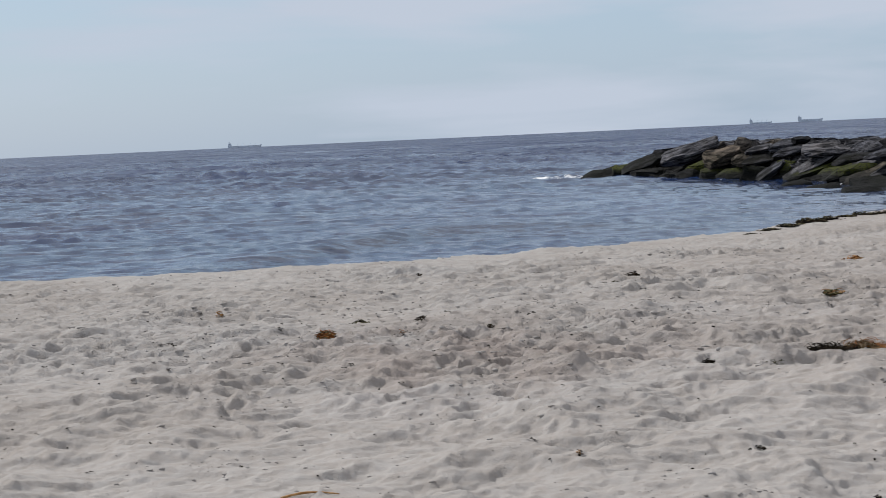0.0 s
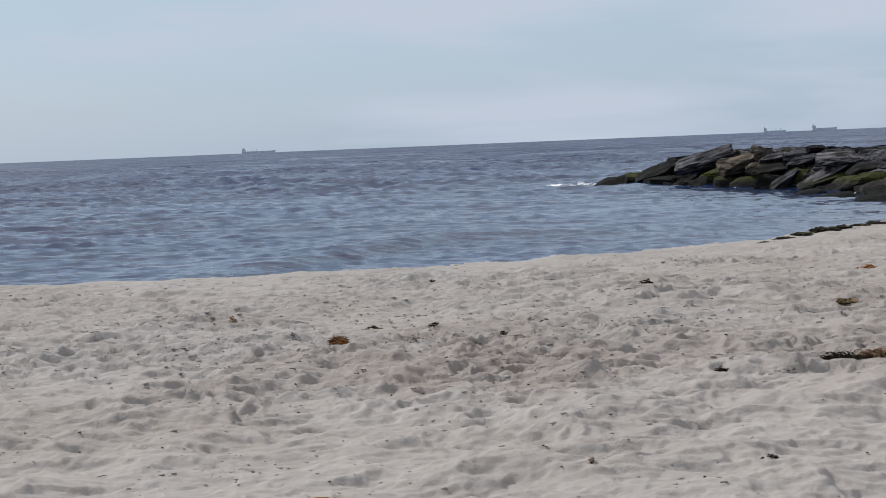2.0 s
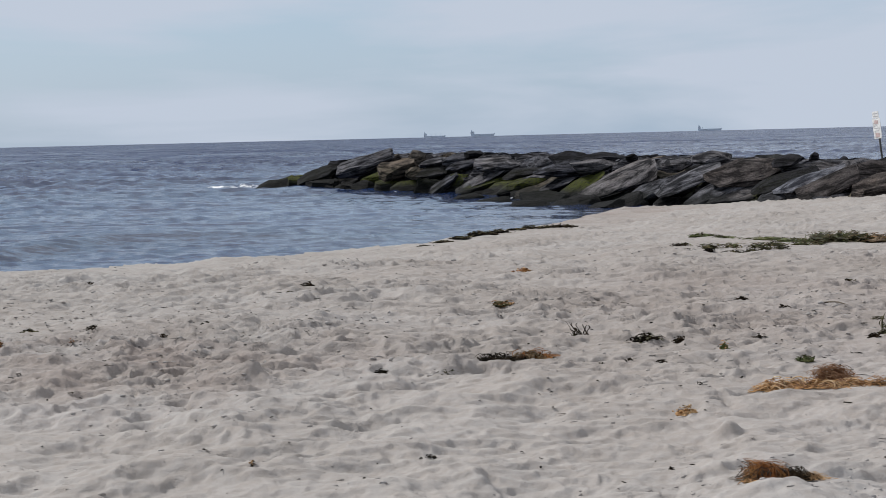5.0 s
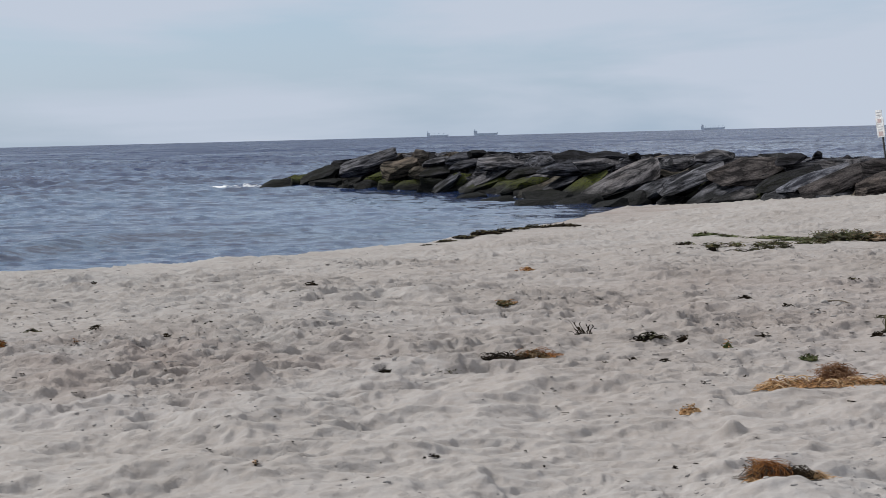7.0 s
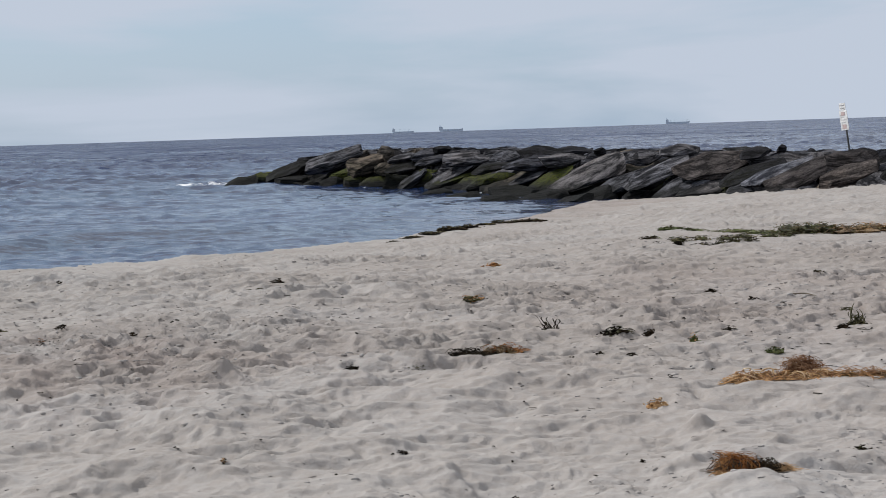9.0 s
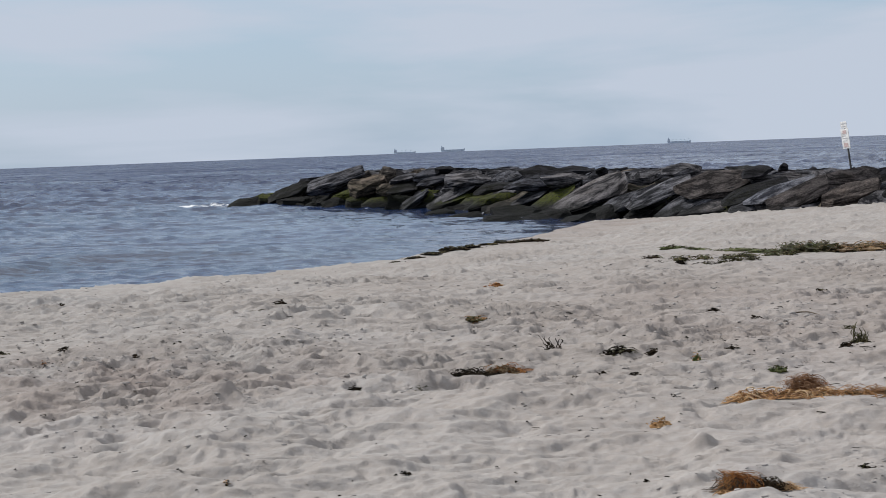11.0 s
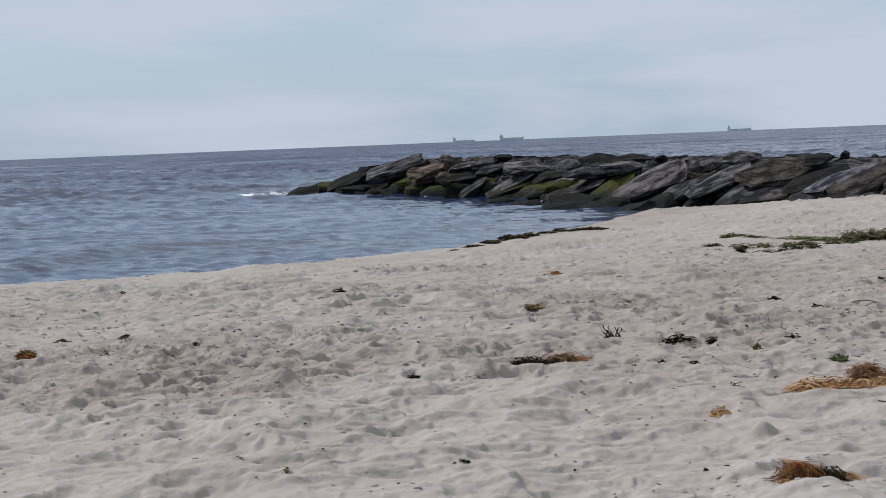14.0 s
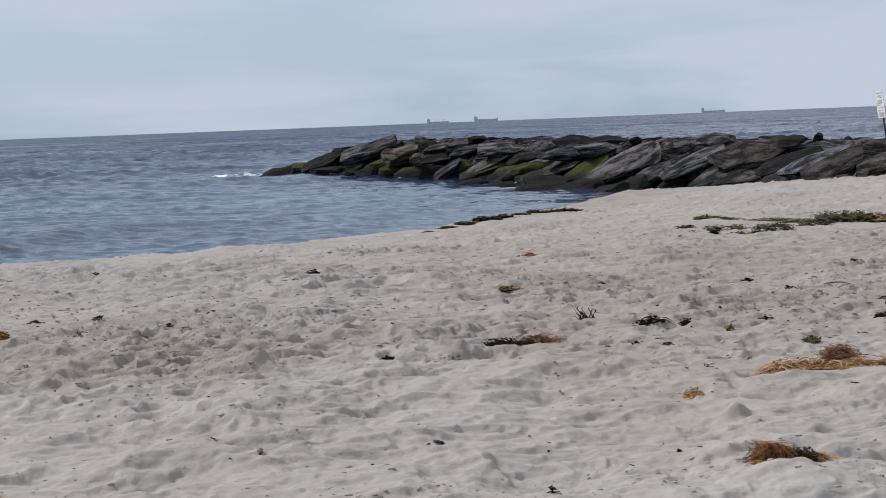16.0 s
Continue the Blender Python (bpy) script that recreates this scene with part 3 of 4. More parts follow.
# ---- the rock jetty ----
def cut_block(seed, half, mat, cuts=13):
    """A split, weathered slab: a block cut by flat breaks, its edges worn, roughened along its bedding (local z)."""
    rng = random.Random(seed)
    bm = bmesh.new()
    bmesh.ops.create_cube(bm, size=2.0)
    for k in range(cuts):
        a, up = 2.4 * k + rng.uniform(-0.7, 0.7), rng.uniform(-1.1, 1.1)
        n = Vector((math.cos(a), math.sin(a), up)).normalized()
        cut = bmesh.ops.bisect_plane(bm, geom=bm.verts[:] + bm.edges[:] + bm.faces[:], plane_co=n * rng.uniform(0.74, 1.0), plane_no=n, clear_outer=True)
        edges = [g for g in cut["geom_cut"] if isinstance(g, bmesh.types.BMEdge)]
        if len(edges) > 2:
            bmesh.ops.edgeloop_fill(bm, edges=edges)
    for v in bm.verts:
        v.co = Vector((v.co.x * half[0], v.co.y * half[1], v.co.z * half[2]))
    bmesh.ops.bevel(bm, geom=bm.edges[:], offset=0.13 * min(half), segments=2, affect="EDGES", clamp_overlap=True)
    step = max(half) * 0.25
    for _ in range(4):
        bmesh.ops.triangulate(bm, faces=bm.faces[:])
        long = [e for e in bm.edges if e.calc_length() > step]
        if long:
            bmesh.ops.subdivide_edges(bm, edges=long, cuts=1)
    bmesh.ops.triangulate(bm, faces=bm.faces[:])
    bm.normal_update()
    off = Vector((seed * 3.7, seed * 1.3, seed * 0.7))
    small = min(half)
    for v, n in [(v, v.normal.copy()) for v in bm.verts]:
        q = v.co
        ledge = noise.noise(Vector((q.x * 0.8, q.y * 0.9, q.z * 7.0)) + off)
        v.co = q + n * small * (0.16 * noise.noise(q * 1.3 + off) + 0.20 * ledge + 0.10 * noise.noise(q * 4.5 + off))
    me = bpy.data.meshes.new("boulder")
    bm.to_mesh(me), bm.free()
    me.materials.append(mat)
    me.polygons.foreach_set("use_smooth", np.ones(len(me.polygons), bool))
    me.set_sharp_from_angle(angle=radians(23))
    return me


rng = random.Random(7)
jetty = thing("rock_jetty", 14, 62, 0, "jetty of piled grey boulders, wet and mossy by the water", "jetty")
SHAPES = []
for k, mat in enumerate(ROCKS[:5]):
    blocks = [cut_block(20 * k + i, (rng.uniform(0.95, 1.2), rng.uniform(0.75, 0.95), rng.uniform(0.55, 0.74)), mat) for i in range(5)]
    slabs = [cut_block(20 * k + i, (rng.uniform(1.15, 1.6), rng.uniform(0.7, 0.95), rng.uniform(0.38, 0.52)), mat) for i in range(5, 10)]
    SHAPES.append(blocks + slabs)
placed = []


def boulder(x, y, z, size, kind, tilt, yaw, roll=0.0):
    """A block of the pile, taken from the shapes above."""
    me = SHAPES[kind][rng.randrange(5) + 5 * (rng.random() < (0.35 if y > 72 else 0.8))]
    ob = new("boulder", me)
    ob.parent = jetty
    ob.matrix_basis = Matrix.Translation((-14, -62, 0)) @ pose(x, y, z, roll, tilt, yaw) @ Matrix.Diagonal((size, size * rng.uniform(.9, 1.1), size * rng.uniform(.9, 1.15), 1))
    placed.append(ob)
    return ob


# height of the jetty's crest by distance along y
def crest(y):
    return float(np.interp(y, [34, 42, 50, 60, 70, 80, 86, 89.5, 92.5, 95.5], [1.48, 1.48, 1.45, 1.42, 1.52, 1.64, 1.72, 1.65, 1.05, 0.35]))


def face_at(y):
    return float(np.interp(y, _fy, _fx))


# rows of blocks from the toe up, over the crest and down the far side: offset from the face, share of the crest's height
for offset, share, big in [(0.5, 0.05, 0.85), (1.2, 0.36, 0.95), (2.1, 0.70, 1.0), (3.2, 0.90, 1.05), (4.5, 1.0, 1.1), (5.8, 0.9, 1.05), (7.2, 0.35, 1.1)]:
    y = 34.8 + rng.uniform(0, 0.8)
    while y < 94.5:
        size = big * rng.choice([0.65, 0.8, 0.95, 1.1, 1.3]) * rng.uniform(0.92, 1.08)
        taper = float(np.clip((96.2 - y) / 5, 0.12, 1))
        size *= 0.6 + 0.4 * taper
        top = crest(y) - (0.12 if offset < 3 else 0.0)
        x = face_at(y) + offset * (0.35 + 0.65 * taper) + rng.uniform(-0.3, 0.3)
        ground_here = max(float(beach(np.array([x]), np.array([y]))[0][0]) - 0.35, -0.35)
        z = ground_here + (top - 0.12 - 0.28 * size - ground_here) * share + rng.uniform(-0.10, 0.10)
        wet = y > 56
        kind = rng.choices([0, 1, 2, 3, 4], ([0, 1, 0, 5, 4] if y > 89 else [0, 1, 0, 4, 6] if share < 0.3 and y > 51 else [2, 4 if 58 < y < 82 else 1, 0.3, 4, 1] if wet and share < 0.6 else [6, 0, 1.0, 3, 0]))[0]
        flat = share > 0.73
        boulder(x, y, z, size, kind, rng.uniform(-6, 10) if flat else rng.uniform(-6, 22) if y > 72 else rng.uniform(10, 30), rng.choice([195, 210, 225, 180, 160]) + rng.uniform(-30, 30), rng.uniform(-10, 10) if flat else rng.uniform(-22, 12))
        y += size * rng.uniform(1.0, 1.35)
# the core that no gap may show through, black to stand for the gaps' shade
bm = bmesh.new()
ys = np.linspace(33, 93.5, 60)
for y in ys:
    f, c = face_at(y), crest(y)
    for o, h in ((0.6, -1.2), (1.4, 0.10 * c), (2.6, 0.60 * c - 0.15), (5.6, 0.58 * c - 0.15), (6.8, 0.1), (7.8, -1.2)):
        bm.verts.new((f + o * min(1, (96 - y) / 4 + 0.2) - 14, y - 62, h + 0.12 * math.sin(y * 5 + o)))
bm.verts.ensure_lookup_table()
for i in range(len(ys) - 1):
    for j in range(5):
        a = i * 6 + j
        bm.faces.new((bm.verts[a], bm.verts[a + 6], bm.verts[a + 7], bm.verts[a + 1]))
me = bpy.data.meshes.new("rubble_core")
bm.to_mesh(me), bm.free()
me.materials.append(GAP_BLACK)
part("rubble_core", me, jetty, "black backing sheet that stands for shade between the boulders")
for ob in placed:
    # no block stands clear of the crest
    spin = ob.matrix_basis.to_3x3()
    top = max((spin @ v.co).z for v in ob.data.vertices) + ob.matrix_basis.translation.z
    over = top - crest(ob.matrix_basis.translation.y + 62) + 0.06
    if over > 0:
        ob.matrix_basis = Matrix.Translation((0, 0, -over)) @ ob.matrix_basis


def slab(x, y, z, long, thick, rise, kind, lean=None):
    """A single stone of the jetty's face: its middle, length and thickness, how steeply its bedding rises towards the land."""
    seed = int(x * 130 + y * 170)
    rng = random.Random(seed)
    lean = rng.uniform(6, 20) if lean is None else lean
    deep = min(rng.uniform(0.45, 0.6) + 0.12 * long, 0.6 * long)
    half = (0.58 * long, deep, max(0.62 * thick - deep * math.sin(radians(lean)) * 0.4, min(0.16, 0.55 * thick)))
    ob = new("boulder", cut_block(seed, half, ROCKS[kind]))
    ob.parent = jetty
    ob.matrix_basis = Matrix.Translation((-14, -62, 0)) @ pose(x, y, z, 0, 0, -math.degrees(math.atan2(x, y)) + rng.uniform(-14, 14)) @ pose(0, 0, 0, lean) @ pose(0, 0, 0, 0, -rise)
    return ob


# the tip: a low black tongue, then domed grey and tan blocks
slab(8.09, 93.15, 0.16, 1.98, 0.29, 6, 4)
slab(8.94, 90.70, 0.25, 0.80, 0.53, 4, 1)
slab(9.75, 89.09, 0.63, 1.95, 0.30, 22, 3)
slab(11.40, 84.88, 1.06, 2.60, 0.75, 16, 0)
slab(12.41, 81.29, 0.95, 1.60, 0.73, 12, 2)
slab(13.38, 81.49, 1.45, 0.76, 0.62, 0, 2)
slab(13.88, 79.75, 1.27, 1.21, 0.33, 8, 0)
slab(14.59, 78.37, 1.34, 0.95, 0.42, 4, 0)
slab(15.24, 77.85, 1.59, 0.79, 0.31, 4, 3)
slab(11.34, 83.37, 0.20, 1.24, 0.58, 5, 3)
slab(11.97, 81.17, 0.15, 1.04, 0.58, 5, 1)
slab(12.65, 79.86, 0.23, 1.27, 0.51, 6, 1)
slab(12.97, 80.16, 0.81, 0.77, 0.43, 10, 2)
slab(9.85, 88.05, 0.27, 1.43, 0.33, 3, 3)
slab(13.64, 78.94, 0.84, 1.19, 0.33, 8, 3)
slab(14.60, 77.13, 1.13, 1.26, 0.31, 6, 0)
slab(15.41, 74.55, 1.17, 1.29, 0.37, 6, 0)
slab(13.87, 76.83, 0.44, 1.49, 0.30, 30, 0)
slab(14.86, 74.27, 0.56, 2.21, 0.30, 28, 0)
# mossy slabs half way along, and the flat ones over them
slab(14.78, 74.06, 0.35, 1.98, 0.35, 16, 1)
slab(15.62, 70.07, 0.31, 1.75, 0.54, 14, 1)
slab(16.31, 67.03, 0.50, 1.39, 0.26, 16, 0)
slab(16.39, 64.80, 0.34, 2.19, 0.35, 34, 1)
slab(15.59, 74.09, 1.15, 1.83, 0.41, 4, 0)
slab(15.93, 70.73, 0.92, 1.61, 0.22, 8, 3)
slab(16.65, 67.32, 1.05, 2.03, 0.46, 3, 0)
slab(17.18, 65.03, 1.18, 1.62, 0.39, 5, 0)
slab(17.08, 68.57, 1.45, 1.43, 0.21, 3, 3)
slab(17.53, 65.80, 1.51, 1.52, 0.20, 3, 3)
slab(17.96, 62.81, 1.46, 0.36, 0.26, 10, 3)
slab(16.46, 62.68, 0.07, 1.03, 0.26, 14, 3)
# long slabs leaning on one another
slab(16.97, 61.02, 0.70, 2.47, 0.31, 26, 0)
slab(17.54, 58.55, 0.48, 1.82, 0.30, 24, 0)
slab(18.11, 57.02, 0.81, 2.08, 0.25, 22, 0)
slab(18.67, 54.89, 0.57, 2.28, 0.27, 20, 0)
slab(18.81, 54.02, 0.41, 1.69, 0.20, 12, 0)
slab(19.29, 54.74, 1.07, 2.19, 0.35, 10, 5)
slab(18.45, 59.31, 1.28, 1.08, 0.30, 3, 0)
slab(19.20, 57.87, 1.49, 1.17, 0.23, 4, 0)
slab(20.35, 53.92, 1.40, 0.90, 0.20, 8, 3)
slab(20.76, 52.74, 1.51, 0.27, 0.21, 12, 3)
slab(19.86, 52.83, 0.81, 1.86, 0.20, 18, 3)
slab(20.01, 51.19, 0.86, 1.93, 0.25, 20, 6)
slab(20.20, 49.50, 0.85, 2.04, 0.30, 24, 5)
slab(20.37, 46.89, 0.82, 1.41, 0.62, 10, 5)
slab(20.86, 47.80, 1.28, 1.23, 0.30, 4, 5)
slab(19.41, 52.02, 0.43, 1.26, 0.20, 10, 0)
slab(19.93, 49.16, 0.46, 1.02, 0.20, 4, 0)
slab(20.33, 45.34, 0.68, 0.76, 0.26, 8, 0)
# low wet stones at the toe, and where the jetty meets the beach
slab(13.30, 69.10, 0.00, 1.00, 0.30, 3, 4)
slab(13.35, 64.20, 0.00, 1.10, 0.32, 3, 4)
slab(14.90, 62.40, 0.00, 1.60, 0.50, 5, 4)
slab(13.70, 60.30, 0.00, 1.40, 0.36, 4, 4)
slab(14.50, 59.40, -0.06, 1.30, 0.36, 8, 4)
slab(15.40, 60.40, 0.02, 1.30, 0.42, 12, 3)
slab(15.50, 57.60, -0.06, 1.30, 0.36, 10, 3)
slab(16.55, 58.60, 0.06, 1.30, 0.42, 14, 3)
slab(17.54, 57.33, 0.10, 0.80, 0.24, 6, 0)


# ---- sign on the jetty ----
sign = thing("warning_sign", 21.11, 48.40, 1.05, "white printed notice boards on a leaning dark metal post among boulders", "sign", turn=-84)
lean = pose(0, 0, 0, 0, -3, 0) @ pose(0, 0, 0, 6, 0, 0)
part("post", boxes_mesh("post", [((0, 0, 0.62), (0.05, 0.04, 2.24))], POST, 0.006), sign, "dark steel post", lean)
board = part("board", boxes_mesh("board", [((0, -0.035, 1.28), (0.42, 0.012, 0.56))], BOARD, 0.003), sign, "white printed board", lean)
small_board = part("upper_board", boxes_mesh("upper_board", [((0, -0.035, 1.665), (0.34, 0.012, 0.19))], BOARD, 0.003), sign, "small white board", lean)
for z, w, h in ((1.46, 0.20, 0.10), (1.10, 0.22, 0.12)):
    part("print_block", boxes_mesh("print_block", [((0.0, -0.045, z), (w, 0.005, h))], PRINT_RED), board, "faded red block of print")
for k in (1, 2, 3, 4):
    w = 0.30 - 0.06 * (k % 3)
    part("print_line", boxes_mesh("print_line", [((-0.15 + w / 2, -0.045, 1.50 - 0.07 * k), (w, 0.004, 0.016))], PRINT), board, "grey line of print")
for k in range(2):
    part("print_line", boxes_mesh("print_line", [((0, -0.045, 1.70 - 0.08 * k), (0.24, 0.004, 0.02))], PRINT), small_board, "grey line of print")


# ---- ships on the horizon ----
def cargo_ship(azimuth, metres, label, masts, deck, house=0.13):
    """A laden carrier seen from the side, its house at the stern (towards -x)."""
    d, a = 4300.0, radians(azimuth)
    ship = thing("cargo_ship", d * math.sin(a), d * math.cos(a), 0, label, "ship", "ships on the horizon", -azimuth)
    half, beam = metres / 2, metres * 0.075
    bm = bmesh.new()
    section = [(-1.0, 0.7, deck), (-0.9, 1.0, deck), (0.75, 1.0, deck), (0.9, 0.75, deck * 1.15), (1.0, 0.06, deck * 1.35)]
    for u, w, h in section:
        for side, z, k in ((-1, -2.0, 0.92), (-1, h, 1.0), (1, h, 1.0), (1, -2.0, 0.92)):
            bm.verts.new((u * half * (k if abs(u) == 1 else 1), side * beam * w, z))
    bm.verts.ensure_lookup_table()
    for i in range(len(section) - 1):
        for j in range(4):
            a0, a1 = i * 4 + j, i * 4 + (j + 1) % 4
            bm.faces.new((bm.verts[a0], bm.verts[a1], bm.verts[a1 + 4], bm.verts[a0 + 4]))
    bm.faces.new([bm.verts[i] for i in (3, 2, 1, 0)])
    bm.faces.new([bm.verts[i] for i in range(len(section) * 4 - 4, len(section) * 4)])
    me = bpy.data.meshes.new("hull")
    bm.to_mesh(me), bm.free()
    me.materials.append(HULL)
    part("hull", me, ship, "hull, its colour paled to stand for sea haze")
    x0, w = -half * 0.86, metres * house * 0.8
    part("bridge", boxes_mesh("bridge", [((x0, 0, deck + 2.4), (w, beam * 1.6, 4.8)), ((x0, 0, deck + 5.5), (w * 0.7, beam * 1.8, 1.8))], HOUSE, 0.15), ship, "pale stern house")
    part("funnel", boxes_mesh("funnel", [((x0 - w * 0.2, 0, deck + 7.4), (w * 0.28, beam * 0.4, 3.4))], HULL, 0.1), ship)
    for u in masts:
        part("deck_crane", boxes_mesh("deck_crane", [((u * half, 0, deck + 2.2), (0.7, 0.7, 4.8)), ((u * half + 1.6, 0, deck + 4.2), (3.8, 0.5, 0.5))], HOUSE, 0.05), ship)
    return ship


cargo_ship(-5.99, 79, "long laden bulk carrier with deck cranes far out at sea", (-0.42, -0.12, 0.3, 0.6), 4.4)
cargo_ship(9.90, 51, "cargo ship with deck cranes far out at sea", (-0.35, 0.05, 0.5), 3.4, 0.17)
cargo_ship(11.39, 56, "flat-decked tanker with a stern house far out at sea", (), 5.2, 0.2)
cargo_ship(18.37, 55, "grey bulk carrier with deck cranes far out at sea", (-0.6, -0.25, 0.1, 0.45, 0.75), 4.6, 0.14)


# ---- things cast up on the sand ----
def strands(rng, count, spread, length, height, radius, mat, name, flat=0.35, curl=1.0, cluster=None):
    """A tangle of dried fronds: bent ribbons with a rib, lying in and over one another."""
    verts, faces = [], []
    for _ in range(count):
        if cluster:
            cx, cy = cluster[rng.randrange(len(cluster))]
        else:
            cx, cy = 0, 0
        x, y = cx + rng.gauss(0, spread[0] / 2.4), cy + rng.gauss(0, spread[1] / 2.4)
        reach = math.exp(-((x - cx) / spread[0]) ** 2 - ((y - cy) / spread[1]) ** 2)
        z = rng.uniform(-0.012, height * (0.25 + 0.75 * reach))
        heading, climb = rng.uniform(0, 2 * math.pi), rng.uniform(-0.25, 0.15)
        n = 6
        step = length * rng.uniform(0.4, 1.2) / n
        r0 = radius * rng.uniform(0.5, 1.4)
        base = len(verts)
        for i in range(n + 1):
            r = r0 * (1 - (i / (n + 0.6)) ** 2 * 0.9)
            side = (math.cos(heading + math.pi / 2), math.sin(heading + math.pi / 2))
            verts += [(x + side[0] * r, y + side[1] * r, z), (x - side[0] * r, y - side[1] * r, z + r * 0.3), (x, y, z + r * flat * 2)]
            heading += rng.uniform(-0.6, 0.6) * curl
            climb = climb * 0.6 + rng.uniform(-0.40, 0.27)
            x, y = x + math.cos(heading) * step, y + math.sin(heading) * step
            z = max(-0.02, z + climb * step)
            if i:
                a, b = base + 3 * (i - 1), base + 3 * i
                faces += [(a, a + 1, b + 1, b), (a + 1, a + 2, b + 2, b + 1), (a + 2, a, b, b + 2)]
    return mesh_from(name, verts, faces, mat)


def weed(name, x, y, width, depth, height, mats, label, category="seaweed", count=60, length=None, radius=0.004, seed=0, group="weed on the sand", names=("fronds", "dark_fronds"), mat_size=0.46, **more):
    """A clump of weed of one or two colours lying on the sand at (x, y)."""
    rng = random.Random(seed * 13 + int(x * 100) + int(y * 10))
    ob = thing(name, x, y, z_at(x, y, max(width * 0.4, 0.2 if "cluster" in more and y < 14 else 0)), label, category, group)
    if height * width > 0.004:
        bm = bmesh.new()
        bmesh.ops.create_icosphere(bm, subdivisions=3, radius=1.0)
        for v in bm.verts:
            p, q = v.co.copy(), Vector((v.co.x * 1.6 + x * 3, v.co.y * 1.6 + y, v.co.z * 2))
            k = 0.80 + 0.5 * noise.noise(q) + 0.35 * noise.noise(q * 3.1) + 0.22 * noise.noise(q * 8)
            v.co = (p.x * k * width * mat_size, p.y * k * depth * mat_size, p.z * max(k, 0.2) * height * 0.62)
        me = bpy.data.meshes.new("matted_base")
        bm.to_mesh(me), bm.free()
        me.materials.append(mats[0])
        for dx, dy in more.get("cluster", [(0, 0)]):
            part("matted_base", me, ob, m=pose(dx, dy, 0, 0, 0, 140 * (dx + dy)))
    for k, mat in enumerate(mats):
        me = strands(rng, count // len(mats), (width / 2, depth / 2), (length or width * 0.6) * (0.5 if "cluster" in more else 0.36), height * 0.9, radius * (1 if "cluster" in more else 1.45), mat, names[k], **more)
        tagged(part(names[k], me, ob), kind="stuff")
    return ob


def hair(rng, count, spine, width, height, length, along, spread, radius, mat, name, lift=0.4):
    """Fine dried fronds that leave a spine of points the same way, rise a little and droop, thin at their ends."""
    verts, faces = [], []
    for _ in range(count):
        u = rng.random() * (len(spine) - 1)
        i, f = int(min(u, len(spine) - 1.001)), u - int(min(u, len(spine) - 1.001))
        x = spine[i][0] * (1 - f) + spine[i + 1][0] * f + rng.gauss(0, width)
        y = spine[i][1] * (1 - f) + spine[i + 1][1] * f + rng.gauss(0, width)
        z = height * rng.random() ** 1.3 * math.exp(-((x - spine[i][0]) ** 2 + (y - spine[i][1]) ** 2) / (6 * width * width + 1e-6))
        heading = radians(along + rng.gauss(0, spread))
        climb = lift * rng.uniform(-0.3, 1.0)
        n = 8
        step, r0, turn = length * rng.uniform(0.45, 1.2) / n, radius * rng.uniform(0.6, 1.5), rng.gauss(0, 0.08 + spread / 130)
        back = length * rng.uniform(0, 0.55)
        x, y = x - math.cos(heading) * back, y - math.sin(heading) * back
        base = len(verts)
        for k in range(n + 1):
            r = r0 * (0.25 + 0.75 * math.sin(math.pi * (0.12 + 0.8 * k / n)))
            sx, sy = -math.sin(heading), math.cos(heading)
            verts += [(x + sx * r, y + sy * r, z), (x - sx * r, y - sy * r, z), (x, y, z + 1.2 * r)]
            if k:
                a, b = base + 3 * (k - 1), base + 3 * k
                faces += [(a, a + 1, b + 1, b), (a + 1, a + 2, b + 2, b + 1), (a + 2, a, b, b + 2)]
            heading += turn + rng.uniform(-0.25, 0.25)
            climb -= 0.16 + rng.uniform(-0.1, 0.1)
            x, y = x + math.cos(heading) * step, y + math.sin(heading) * step
            z = max(0.001, z + climb * step)
    return mesh_from(name, verts, faces, mat)


def kelp(name, x, y, label, tufts, seed, reach=0.12):
    """A thing made of tufts: part name, label, material, count, spine, width, height, length, along, spread, radius, lift."""
    rng = random.Random(seed)
    ob = thing(name, x, y, z_at(x, y, reach), label, "kelp", "weed on the sand")
    for part_name, text, mat, *rule, lift in tufts:
        tagged(part(part_name, hair(rng, *rule, mat, part_name, lift), ob, text), kind="stuff")
    return ob


# red-brown clump nearest the viewpoint, with a black end and a straw-coloured tip
SPINE = [(-0.12, 0.07), (-0.095, 0.05), (-0.065, 0.025), (-0.03, 0.0)]
kelp("kelp_clump", 2.875, 7.655, "matted red-brown dried kelp clump with a black end on pale sand",
     [("base_fronds", "dark brown fronds underneath", KELP_BROWN, 560, SPINE, 0.017, 0.070, 0.13, -48, 16, 0.0018, 0.25),
      ("red_fronds", "rust-red fronds", KELP_RED, 700, SPINE, 0.016, 0.085, 0.12, -46, 18, 0.0015, 0.35),
      ("straw_fronds", "straw-coloured fronds", KELP_TAN, 70, SPINE, 0.015, 0.085, 0.13, -44, 14, 0.0015, 0.30),
      ("stray_fronds", "thin dark stray fronds", KELP_BLACK, 70, SPINE[1:], 0.02, 0.055, 0.07, 55, 45, 0.0008, 1.1),
      ("black_fronds", "blackened matted fronds", KELP_BLACK, 600, [(0.0, -0.01), (0.05, -0.02), (0.085, -0.03)], 0.017, 0.058, 0.06, -20, 70, 0.0016, 0.4),
      ("tip_fronds", "straw-coloured tip", KELP_TAN, 220, [(0.075, -0.02), (0.11, -0.03), (0.13, -0.035)], 0.015, 0.030, 0.06, -10, 40, 0.0012, 0.4)], 5, 0.18)
